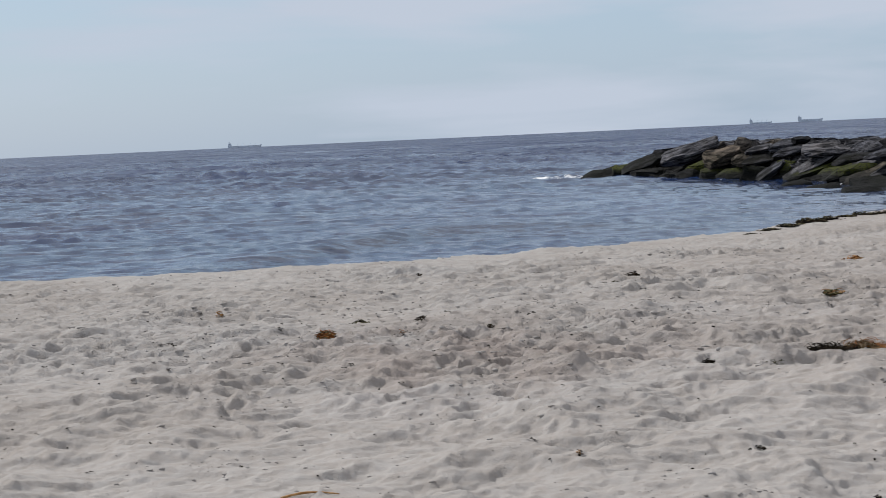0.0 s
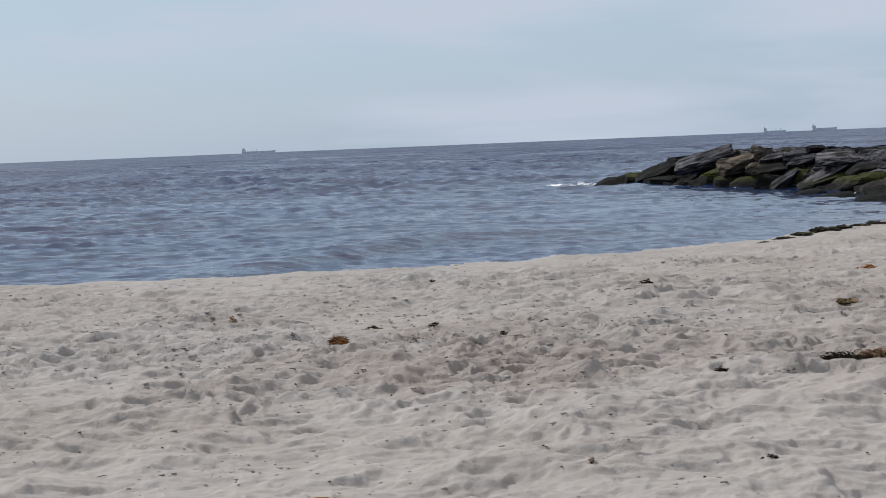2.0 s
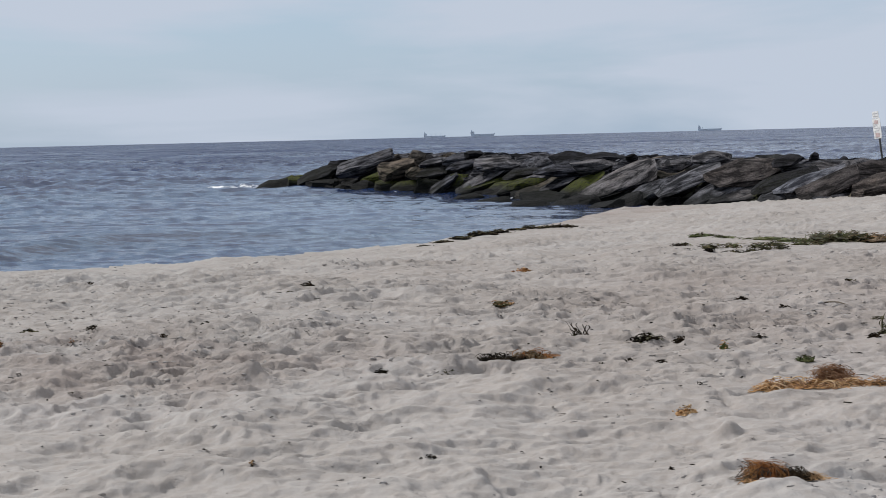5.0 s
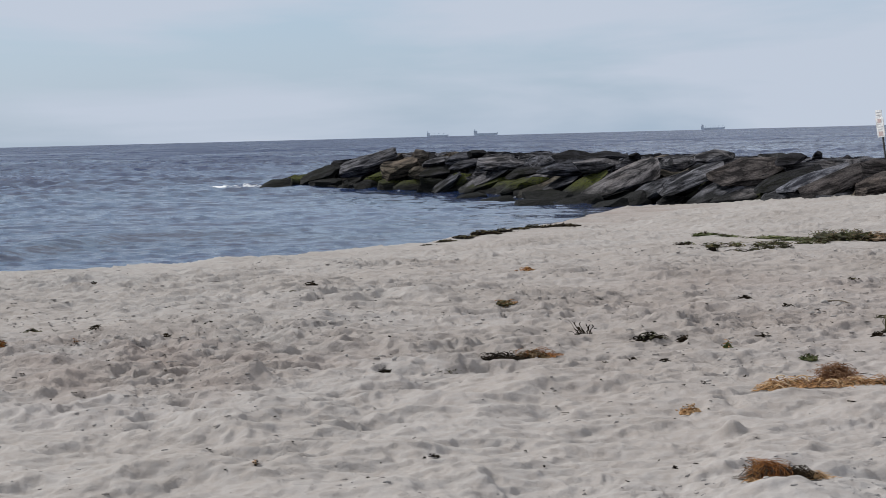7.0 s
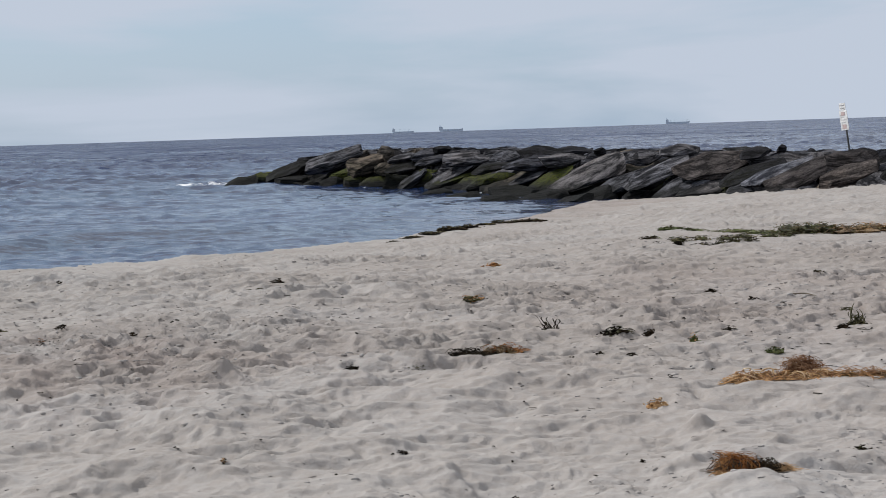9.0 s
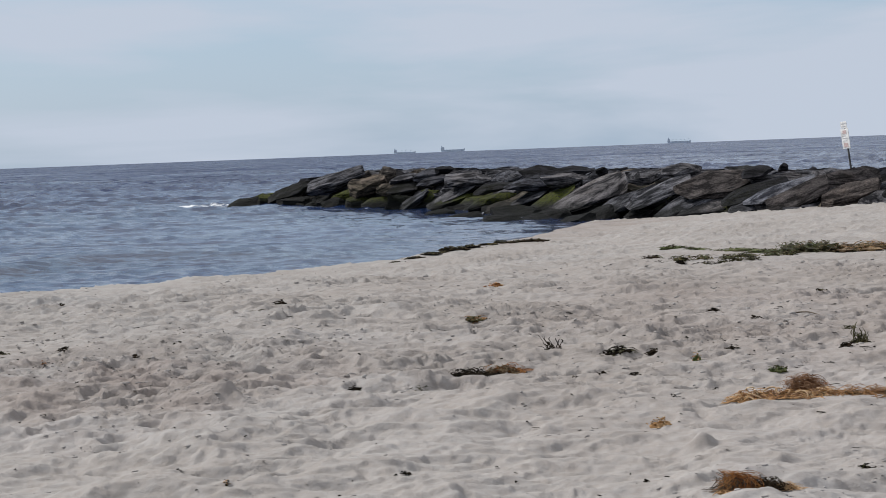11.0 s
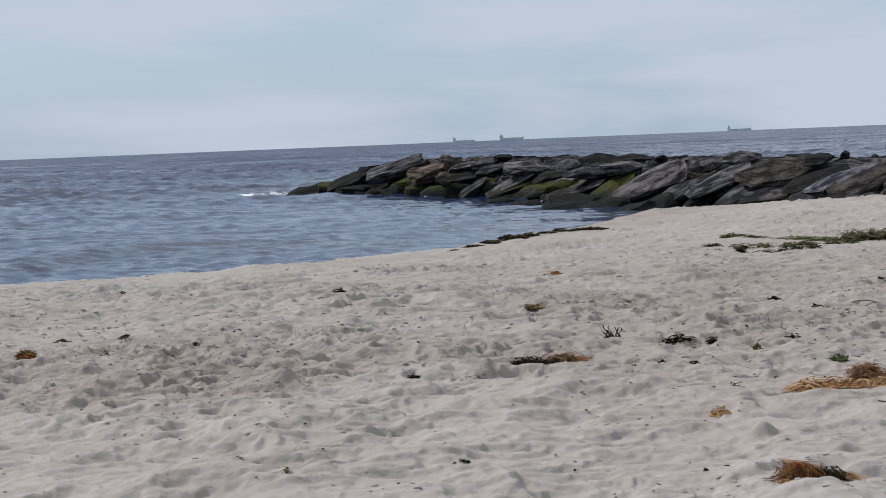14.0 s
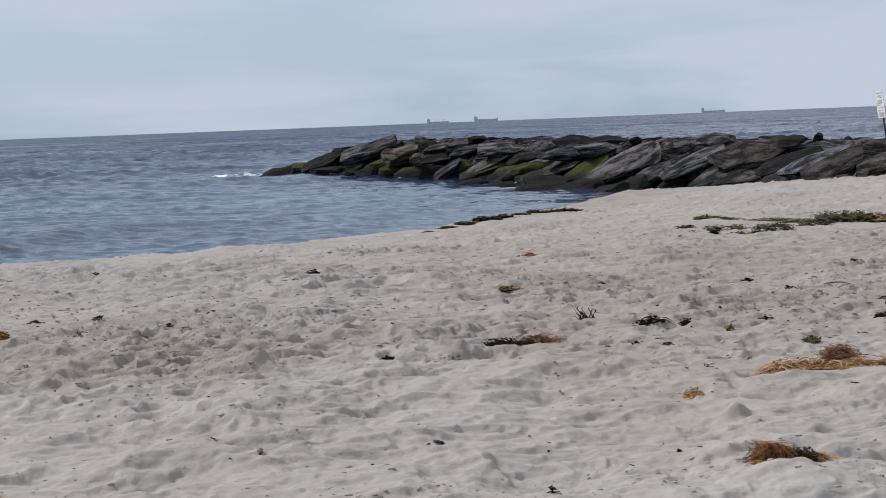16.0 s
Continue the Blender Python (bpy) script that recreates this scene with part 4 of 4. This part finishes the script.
# long tan kelp rope with a red tuft
ROPE = [(-0.40, -0.06), (-0.33, -0.05), (-0.26, 0.03), (-0.18, 0.07), (-0.10, 0.0), (0.0, -0.02), (0.08, -0.03), (0.16, 0.02), (0.24, 0.04)]
kelp("kelp_rope", 4.15, 10.42, "long tan tangle of dried kelp on pale sand",
     [("tan_fronds", "golden tan fronds", KELP_TAN, 710, ROPE, 0.024, 0.040, 0.16, -15, 55, 0.0035, 0.5),
      ("golden_fronds", "pale golden thick fronds", KELP_GOLD, 90, ROPE, 0.024, 0.050, 0.17, 10, 45, 0.0050, 0.6),
      ("rust_fronds", "rust-brown fuzzy fronds", KELP_RUST, 300, ROPE[1:], 0.028, 0.05, 0.11, 0, 60, 0.0027, 0.6),
      ("dark_fronds", "brown fronds underneath", KELP_BROWN, 460, ROPE[2:], 0.03, 0.028, 0.12, -20, 60, 0.0030, 0.3)], 6, 0.22)
kelp("kelp_tuft", 4.31, 10.56, "fuzzy red-brown tuft of dried kelp",
     [("fronds", "", KELP_RUST, 1050, [(-0.11, -0.02), (-0.05, 0.0), (0.02, 0.01)], 0.028, 0.115, 0.13, 8, 22, 0.0022, 0.75),
      ("stray_fronds", "thin stray fronds", KELP_RED, 150, [(-0.02, 0.0), (0.05, 0.01)], 0.02, 0.10, 0.11, 25, 35, 0.0014, 1.1)], 7, 0.15)
kelp("kelp_rope", 4.66, 10.26, "brown and tan tangle of dried kelp on sand",
     [("tan_fronds", "golden tan fronds", KELP_TAN, 440, [(-0.34, 0.14), (-0.22, 0.10), (-0.10, 0.04), (0.05, 0.02), (0.2, -0.02), (0.34, -0.08), (0.42, -0.12)], 0.026, 0.045, 0.15, -15, 45, 0.0034, 0.5),
      ("rust_fronds", "rust-brown fuzzy fronds", KELP_RUST, 710, [(-0.2, 0.12), (-0.05, 0.07), (0.1, 0.03), (0.25, 0.0), (0.4, -0.06)], 0.026, 0.062, 0.12, -8, 30, 0.0022, 0.6),
      ("dark_fronds", "dark brown fronds underneath", KELP_BROWN, 400, [(-0.2, 0.05), (0.0, -0.02), (0.2, -0.06), (0.4, -0.14)], 0.024, 0.03, 0.12, -20, 50, 0.0030, 0.3)], 8, 0.25)
weed("kelp_clump", 3.06, 9.70, 0.13, 0.10, 0.060, (KELP_TAN, KELP_GOLD), "small golden tan knot of dried kelp", "kelp", 70, 0.05, 0.005, 6)
weed("weed_tuft", 3.40, 10.51, 0.05, 0.05, 0.03, (KELP_BLACK,), "small black tuft of weed", count=30, length=0.05, radius=0.003, seed=7)
# dark and brown pair
kelp("weed_clump", 2.58, 12.40, "flat black clump of rotting weed on sand",
     [("fronds", "", KELP_BLACK, 300, [(-0.10, 0.0), (-0.04, 0.02), (0.04, 0.0), (0.14, -0.01)], 0.024, 0.055, 0.10, 5, 70, 0.0030, 0.5),
      ("stray_fronds", "thin fronds", KELP_BLACK, 40, [(-0.12, 0.0), (-0.02, 0.01)], 0.03, 0.04, 0.10, 60, 60, 0.0016, 1.0)], 9)
kelp("kelp_clump", 2.85, 12.46, "brown tapering kelp clump beside black weed",
     [("fronds", "", KELP_BROWN, 360, [(-0.10, -0.03), (-0.04, 0.0), (0.03, 0.02)], 0.028, 0.065, 0.10, 20, 45, 0.0034, 0.5),
      ("rust_fronds", "rust-brown fronds", KELP_RED, 150, [(-0.08, 0.0), (0.0, 0.02), (0.06, 0.05)], 0.022, 0.070, 0.11, 20, 30, 0.0029, 0.6),
      ("tip", "pale brown tapering tip", KELP_RUST, 70, [(0.03, 0.03), (0.10, 0.09), (0.16, 0.16)], 0.014, 0.045, 0.12, 35, 18, 0.0030, 0.5)], 10)
kelp("weed_sprig", 3.50, 13.75, "upright dark sprig of bladder weed on sand",
     [("fronds", "", KELP_BLACK, 44, [(-0.05, 0.0), (0.0, 0.01), (0.06, 0.0)], 0.014, 0.03, 0.075, 70, 50, 0.0050, 2.4),
      ("low_fronds", "", WEED_OLIVE, 60, [(-0.16, 0.0), (-0.05, 0.0), (0.08, 0.0)], 0.015, 0.03, 0.07, 0, 60, 0.0045, 0.8)], 11, 0.0)
weed("weed_clump", 3.82, 13.05, 0.24, 0.14, 0.06, (KELP_BLACK, WEED_OLIVE), "low dark clump of weed on sand", count=110, length=0.13, radius=0.006, seed=11)
weed("weed_clump", 4.03, 12.89, 0.10, 0.08, 0.05, (KELP_BLACK,), "small dark clump of weed on sand", count=50, length=0.08, radius=0.006, seed=12)
weed("weed_scrap", 4.68, 12.96, 0.11, 0.06, 0.035, (KELP_BLACK,), "dark curled scrap of weed", count=16, length=0.12, radius=0.008, seed=13)
weed("weed_scrap", 5.60, 14.95, 0.11, 0.08, 0.03, (KELP_BLACK,), "dark flat scrap of weed", count=24, length=0.1, radius=0.008, seed=14)
weed("weed_scrap", 7.21, 17.45, 0.10, 0.08, 0.035, (KELP_BLACK, WEED_OLIVE), "dark scrap of weed on sand", count=24, length=0.1, radius=0.008, seed=15)
weed("weed_clump", 4.58, 11.82, 0.17, 0.10, 0.05, (WEED_GREEN, WEED_OLIVE), "green weed clump on pale sand", count=90, length=0.1, radius=0.005, seed=16)
kelp("weed_sprig", 5.75, 13.13, "upright olive sprig of weed on sand",
     [("fronds", "", WEED_OLIVE, 70, [(-0.04, 0.0), (0.0, 0.01), (0.05, 0.0)], 0.014, 0.03, 0.075, 80, 50, 0.0050, 2.4),
      ("dark_fronds", "", KELP_BLACK, 40, [(-0.06, 0.0), (0.05, 0.0)], 0.015, 0.03, 0.06, 0, 60, 0.0045, 0.8)], 12, 0.0)
weed("weed_clump", 5.45, 12.70, 0.12, 0.08, 0.045, (KELP_BLACK,), "small black clump of weed", count=50, length=0.08, radius=0.006, seed=18)
weed("weed_clump", 3.47, 16.46, 0.20, 0.16, 0.06, (WEED_OLIVE, KELP_TAN), "tan and olive ring of weed on sand", count=60, length=0.2, radius=0.008, seed=19)
weed("kelp_scrap", 4.62, 20.78, 0.22, 0.2, 0.07, (KELP_RED, KELP_TAN), "brown curled scrap of kelp", "kelp", 60, 0.16, 0.008, 20)
weed("weed_clump", 1.63, 11.54, 0.11, 0.09, 0.04, (KELP_BLACK,), "thin dark weed twigs on sand", count=30, length=0.09, radius=0.0035, seed=21)
weed("weed_clump", 2.10, 11.81, 0.14, 0.10, 0.025, (WEED_OLIVE,), "sparse grey weed threads on sand", count=24, length=0.1, radius=0.003, seed=22)
weed("weed_scrap", 0.59, 8.55, 0.05, 0.04, 0.03, (KELP_BLACK, KELP_TAN), "small dark weed scrap on sand", count=36, length=0.04, radius=0.003, seed=23)
weed("kelp_clump", -0.96, 14.49, 0.19, 0.14, 0.055, (KELP_RED, WEED_OLIVE), "small brown and yellow kelp clump on sand", "kelp", 120, 0.12, 0.005, 24)
weed("weed_tuft", -0.62, 15.22, 0.08, 0.07, 0.04, (WEED_GREEN,), "small green tuft of weed", count=40, length=0.06, radius=0.005, seed=25)
weed("kelp_scrap", -2.08, 16.84, 0.08, 0.07, 0.05, (KELP_TAN,), "small tan scrap of kelp", "kelp", 36, 0.07, 0.006, 26)
weed("weed_scrap", -2.15, 14.32, 0.05, 0.04, 0.06, (KELP_BLACK,), "small upright dark twig of weed", count=14, length=0.09, radius=0.004, seed=27)
weed("weed_sprig", -0.36, 14.37, 0.05, 0.04, 0.06, (KELP_RED, KELP_BLACK), "small dark red sprig of weed", count=20, length=0.09, radius=0.004, seed=28)
weed("weed_scrap", -0.29, 21.25, 0.20, 0.16, 0.05, (KELP_BLACK,), "dark flat leaf of weed on sand", count=30, length=0.14, radius=0.012, seed=29)
weed("weed_scrap", -1.05, 9.02, 0.03, 0.03, 0.03, (KELP_BLACK,), "small black leaf on sand", count=14, length=0.035, radius=0.005, seed=30)
# scattered scraps
for k, (x, y, w, h, mats, kind) in enumerate([
        (4.21, 12.43, 0.07, 0.07, (WEED_GREEN, KELP_TAN), "small yellow-green sprig of weed on sand"), (3.53, 11.70, 0.11, 0.03, (KELP_BLACK,), "small dark flat scrap of weed"),
        (2.49, 8.13, 0.04, 0.02, (KELP_BLACK,), "small dark scrap of weed on sand"), (3.48, 7.94, 0.08, 0.025, (KELP_BLACK, WEED_OLIVE), "scattered dark weed threads on sand"),
        (2.62, 7.45, 0.06, 0.02, (KELP_TAN,), "small tan scrap of kelp on sand"), (1.76, 7.60, 0.06, 0.035, (KELP_BLACK, WEED_OLIVE), "small dark tuft of weed on sand"),
        (5.74, 16.43, 0.12, 0.035, (KELP_BLACK,), "dark curled scrap of weed on sand"), (-5.19, 17.96, 0.26, 0.06, (KELP_RED, KELP_BLACK), "brown and black weed clump on sand"),
        (1.44, 8.60, 0.06, 0.02, (KELP_BLACK,), "small dark scrap of weed on sand"), (1.96, 19.09, 0.16, 0.06, (KELP_BLACK,), "thin dark twigs of weed on sand"),
        (2.43, 17.65, 0.08, 0.03, (KELP_BLACK,), "small dark scrap of weed on sand"), (1.68, 18.36, 0.12, 0.03, (WEED_OLIVE,), "sparse olive weed threads on sand"),
        (3.19, 11.99, 0.10, 0.03, (KELP_BLACK, WEED_OLIVE), "small dark weed tangle on sand"), (3.40, 12.03, 0.07, 0.025, (KELP_BLACK,), "small dark scrap of weed on sand"),
        (5.98, 13.82, 0.12, 0.02, (WEED_OLIVE,), "sparse olive weed threads on sand"), (-0.2, 15.6, 0.13, 0.03, (KELP_BLACK,), "dark weed threads on trampled sand"),
        (0.35, 15.1, 0.10, 0.03, (KELP_BLACK,), "dark weed threads on trampled sand"), (-0.75, 15.9, 0.16, 0.03, (WEED_OLIVE, KELP_BLACK), "dark weed threads on trampled sand"),
        (0.75, 15.9, 0.08, 0.03, (KELP_BLACK,), "dark weed threads on trampled sand"), (-1.4, 15.2, 0.12, 0.025, (WEED_OLIVE,), "sparse olive weed threads on sand")]):
    weed("weed_scrap", x, y, w, w * 0.7, h, mats, kind, count=34, length=w * 1.3, radius=0.0045 if y < 13 else 0.006, seed=60 + k)
# the drift of weed by the jetty
weed("weed_pile", 10.08, 24.7, 0.5, 0.9, 0.18, (WEED_OLIVE, KELP_BROWN, WEED_GREEN), "heaped olive and straw-coloured weed on sand", count=520, length=0.24, radius=0.009, seed=31, names=("fronds", "straw", "green_fronds"),
     cluster=[(-0.22, 0.1), (0.0, 0.0), (0.2, -0.1)])
weed("weed_pile", 10.72, 24.3, 0.45, 0.9, 0.14, (KELP_BROWN, KELP_TAN, WEED_OLIVE), "low drift of dry olive weed on sand", count=520, length=0.22, radius=0.009, seed=32, names=("fronds", "straw", "olive_fronds"),
     cluster=[(-0.25, 0.1), (0.0, 0.0), (0.25, 0.0), (0.5, -0.1)])
weed("weed_mat", 9.72, 25.6, 0.3, 0.8, 0.06, (WEED_GREEN, WEED_OLIVE), "thin green mat of weed on sand", count=300, length=0.24, radius=0.009, seed=33, mat_size=0.3,
     cluster=[(-0.15, 0.6), (-0.05, 0.1), (0.1, -0.1), (0.1, -0.6), (0.0, -0.4)])
weed("weed_mat", 9.38, 27.6, 0.26, 0.8, 0.055, (WEED_GREEN, KELP_BLACK), "thin dark green mat of weed on sand", count=240, length=0.24, radius=0.008, seed=34, mat_size=0.3,
     cluster=[(-0.1, 0.9), (0.0, 0.4), (0.05, -0.2), (0.1, -0.9)])
weed("weed_mat", 11.7, 24.1, 0.5, 0.8, 0.10, (WEED_OLIVE, KELP_BROWN), "thin straw-coloured drift of weed", count=380, length=0.24, radius=0.009, seed=35,
     cluster=[(-0.4, 0.0), (0.0, 0.1), (0.4, -0.1), (0.9, 0.0)])
weed("weed_clump", 8.21, 25.99, 0.22, 0.2, 0.06, (KELP_BLACK, WEED_GREEN), "small dark weed clump on sand", count=60, length=0.16, radius=0.009, seed=36)
weed("weed_mat", 8.60, 24.3, 0.34, 0.5, 0.075, (WEED_OLIVE, WEED_GREEN, KELP_BLACK), "ragged dark olive mat of weed on sand", count=420, length=0.24, radius=0.008, seed=37, mat_size=0.3, names=("fronds", "green_fronds", "dark_fronds"),
     cluster=[(-0.5, 0.2), (-0.2, 0.1), (0.1, -0.1), (0.4, 0.1), (0.75, 0.0), (1.05, 0.1)])
weed("weed_mat", 8.25, 23.2, 0.26, 0.4, 0.045, (WEED_OLIVE, KELP_BLACK), "thin ragged strip of dark weed on sand", count=200, length=0.22, radius=0.007, seed=38, mat_size=0.22,
     cluster=[(-0.3, -0.2), (0.0, 0.0), (0.3, 0.3), (0.55, 0.4)])
for k, (x, y, w) in enumerate([(7.62, 24.0, 0.20), (8.05, 25.7, 0.24), (7.72, 23.35, 0.14), (7.45, 24.6, 0.12)]):
    weed("weed_scrap", x, y, w, w * 0.8, 0.05, (KELP_BLACK,), "small black scrap of weed on sand", count=60, length=w * 0.9, radius=0.007, seed=90 + k)
# black line of wrack along the water's edge
for k, (x, y, w, h) in enumerate([(5.35, 31.9, 0.25, 0.05), (6.25, 35.2, 0.3, 0.07), (6.93, 37.1, 0.3, 0.09), (7.35, 38.2, 0.3, 0.10), (7.72, 39.2, 0.35, 0.20), (8.1, 39.9, 0.35, 0.12),
                                  (8.45, 40.5, 0.4, 0.14), (9.2, 42.0, 0.35, 0.10), (9.85, 43.2, 0.45, 0.18), (10.3, 43.6, 0.4, 0.12), (10.65, 43.5, 0.6, 0.16)]):
    weed("wrack_clump", x, y, w * 1.3, 0.35, h * 0.55, (KELP_BLACK, WEED_OLIVE), "wet black wrack at the water's edge", "seaweed", 110, 0.26, 0.012, 40 + k, "wrack line", mat_size=0.6)


def bent_stick(name, x, y, length, radius, turn, mat, label, category):
    """A thin stick, bent and tapered, half sunk in the sand."""
    rng = random.Random(int(x * 1000))
    verts, faces = [], []
    n, m = 9, 6
    for i in range(n + 1):
        u = i / n
        r = radius * (1 - 0.55 * u) * (0.85 + 0.3 * rng.random())
        cy, cz = 0.06 * length * math.sin(u * 4), 0.004 + 0.05 * length * math.sin(u * math.pi)
        for j in range(m):
            a = 2 * math.pi * j / m
            verts.append(((u - 0.5) * length, cy + r * math.cos(a), cz + r * math.sin(a)))
            if i:
                k = (j + 1) % m
                faces.append(((i - 1) * m + j, (i - 1) * m + k, i * m + k, i * m + j))
    faces += [tuple(range(m))[::-1], tuple(range(n * m, n * m + m))]
    ob = new(name, mesh_from(name, verts, faces, mat))
    ob.matrix_world = pose(x, y, z_at(x, y), 0, 0, turn)
    return tagged(ob, label, category)


bent_stick("driftwood_stick", 6.11, 15.07, 0.30, 0.010, -62, DRIFTWOOD, "thin grey driftwood stick on sand", "stick")
bent_stick("driftwood_stick", -0.64, 8.06, 0.26, 0.007, 12, KELP_TAN, "thin tan reed stalk on sand", "stick")
bent_stick("driftwood_stick", 4.85, 10.25, 0.16, 0.005, 35, DRIFTWOOD, "short pale stick beside dried kelp", "stick")


# small scraps strewn about
rng = random.Random(3)
verts, faces = [], []
spots = []
for _ in range(1100):
    zone = rng.random()
    if zone < 0.35:
        x, y = rng.gauss(-0.2, 1.5), rng.gauss(14.8, 1.6)
    elif zone < 0.6:
        x, y = rng.gauss(5, 1.5), rng.gauss(14.5, 2.5)
    else:
        d, a = rng.uniform(8, 30), radians(rng.uniform(-18, 27))
        x, y = d * math.sin(a), d * math.cos(a)
    spots.append((x, y))
heights = sand_z(np.array([p[0] for p in spots]), np.array([p[1] for p in spots]))
for (x, y), z in zip(spots, heights):
    length, wide, a = 0.016 + 0.08 * rng.random() ** 3.5 * (0.6 + y / 30), rng.uniform(0.003, 0.007) + 0.006 * rng.random() ** 3, rng.uniform(0, math.pi)
    b = len(verts)
    for i in range(4):
        u = i / 3 - 0.5
        px, py = x + u * length * math.cos(a) + 0.2 * length * math.sin(i * 2.1) * math.sin(a), y + u * length * math.sin(a)
        w = wide * (1 - (2 * u) ** 2 * 0.7)
        pz = z + 0.002 + rng.uniform(0, 0.008)
        verts += [(px - w * math.sin(a), py + w * math.cos(a), pz), (px + w * math.sin(a), py - w * math.cos(a), pz), (px, py, pz + w * 0.5)]
        if i:
            p, q = b + 3 * (i - 1), b + 3 * i
            faces += [(p, p + 1, q + 1, q), (p + 1, p + 2, q + 2, q + 1), (p + 2, p, q, q + 2)]
litter = new("weed_litter", mesh_from("weed_litter", verts, faces, KELP_BLACK))
tagged(litter, "small dark scraps of weed strewn over the sand", "seaweed litter", kind="stuff")

# small clods kicked up by feet, lying loose on the sand, thick in some patches and few in others
rng = np.random.default_rng(12)
count = 26000
turn, away = np.radians(rng.uniform(-18, 27, count)), np.exp(rng.uniform(math.log(6.8), math.log(27), count))
px, py = away * np.sin(turn), away * np.cos(turn)
thick = np.clip(0.06 + 0.9 * perlin(px * 0.9, py * 0.6, 14) + 0.5 * perlin(px * 2.7, py * 2.0, 15) + 0.22 * fine_far(py), 0.015, 0.8)
keep = (rng.random(count) < thick) & (shore(px, py)[0] > 0.8)
px, py = px[keep], py[keep]
n = len(px)
bm = bmesh.new()
bmesh.ops.create_icosphere(bm, subdivisions=1, radius=1.0)
ball = np.array([v.co[:] for v in bm.verts])
tris = np.array([[v.index for v in f.verts] for f in bm.faces])
bm.free()
size = (0.0035 + 0.010 * rng.random(n) ** 2.5) * np.clip(py / 9, 0.9, 1.7)
shape = ball[None] * rng.uniform(0.55, 1.35, (n, len(ball), 1)) * np.stack([size * rng.uniform(1.0, 2.2, n), size, size * rng.uniform(0.45, 0.85, n)], 1)[:, None]
spin = rng.uniform(-0.6, 0.6, n)
cs, sn = np.cos(spin)[:, None], np.sin(spin)[:, None]
co = np.stack([shape[..., 0] * cs - shape[..., 1] * sn + px[:, None], shape[..., 0] * sn + shape[..., 1] * cs + py[:, None], shape[..., 2] + (sand_z(px, py) - 0.10 * size)[:, None]], -1).reshape(-1, 3)
lumps = new("sand_clods", mesh_from("sand_clods", co.tolist(), (tris[None] + len(ball) * np.arange(n)[:, None, None]).reshape(-1, 3).tolist(), SAND))
tagged(lumps, "small loose clods of pale sand", "sand clods", kind="stuff")
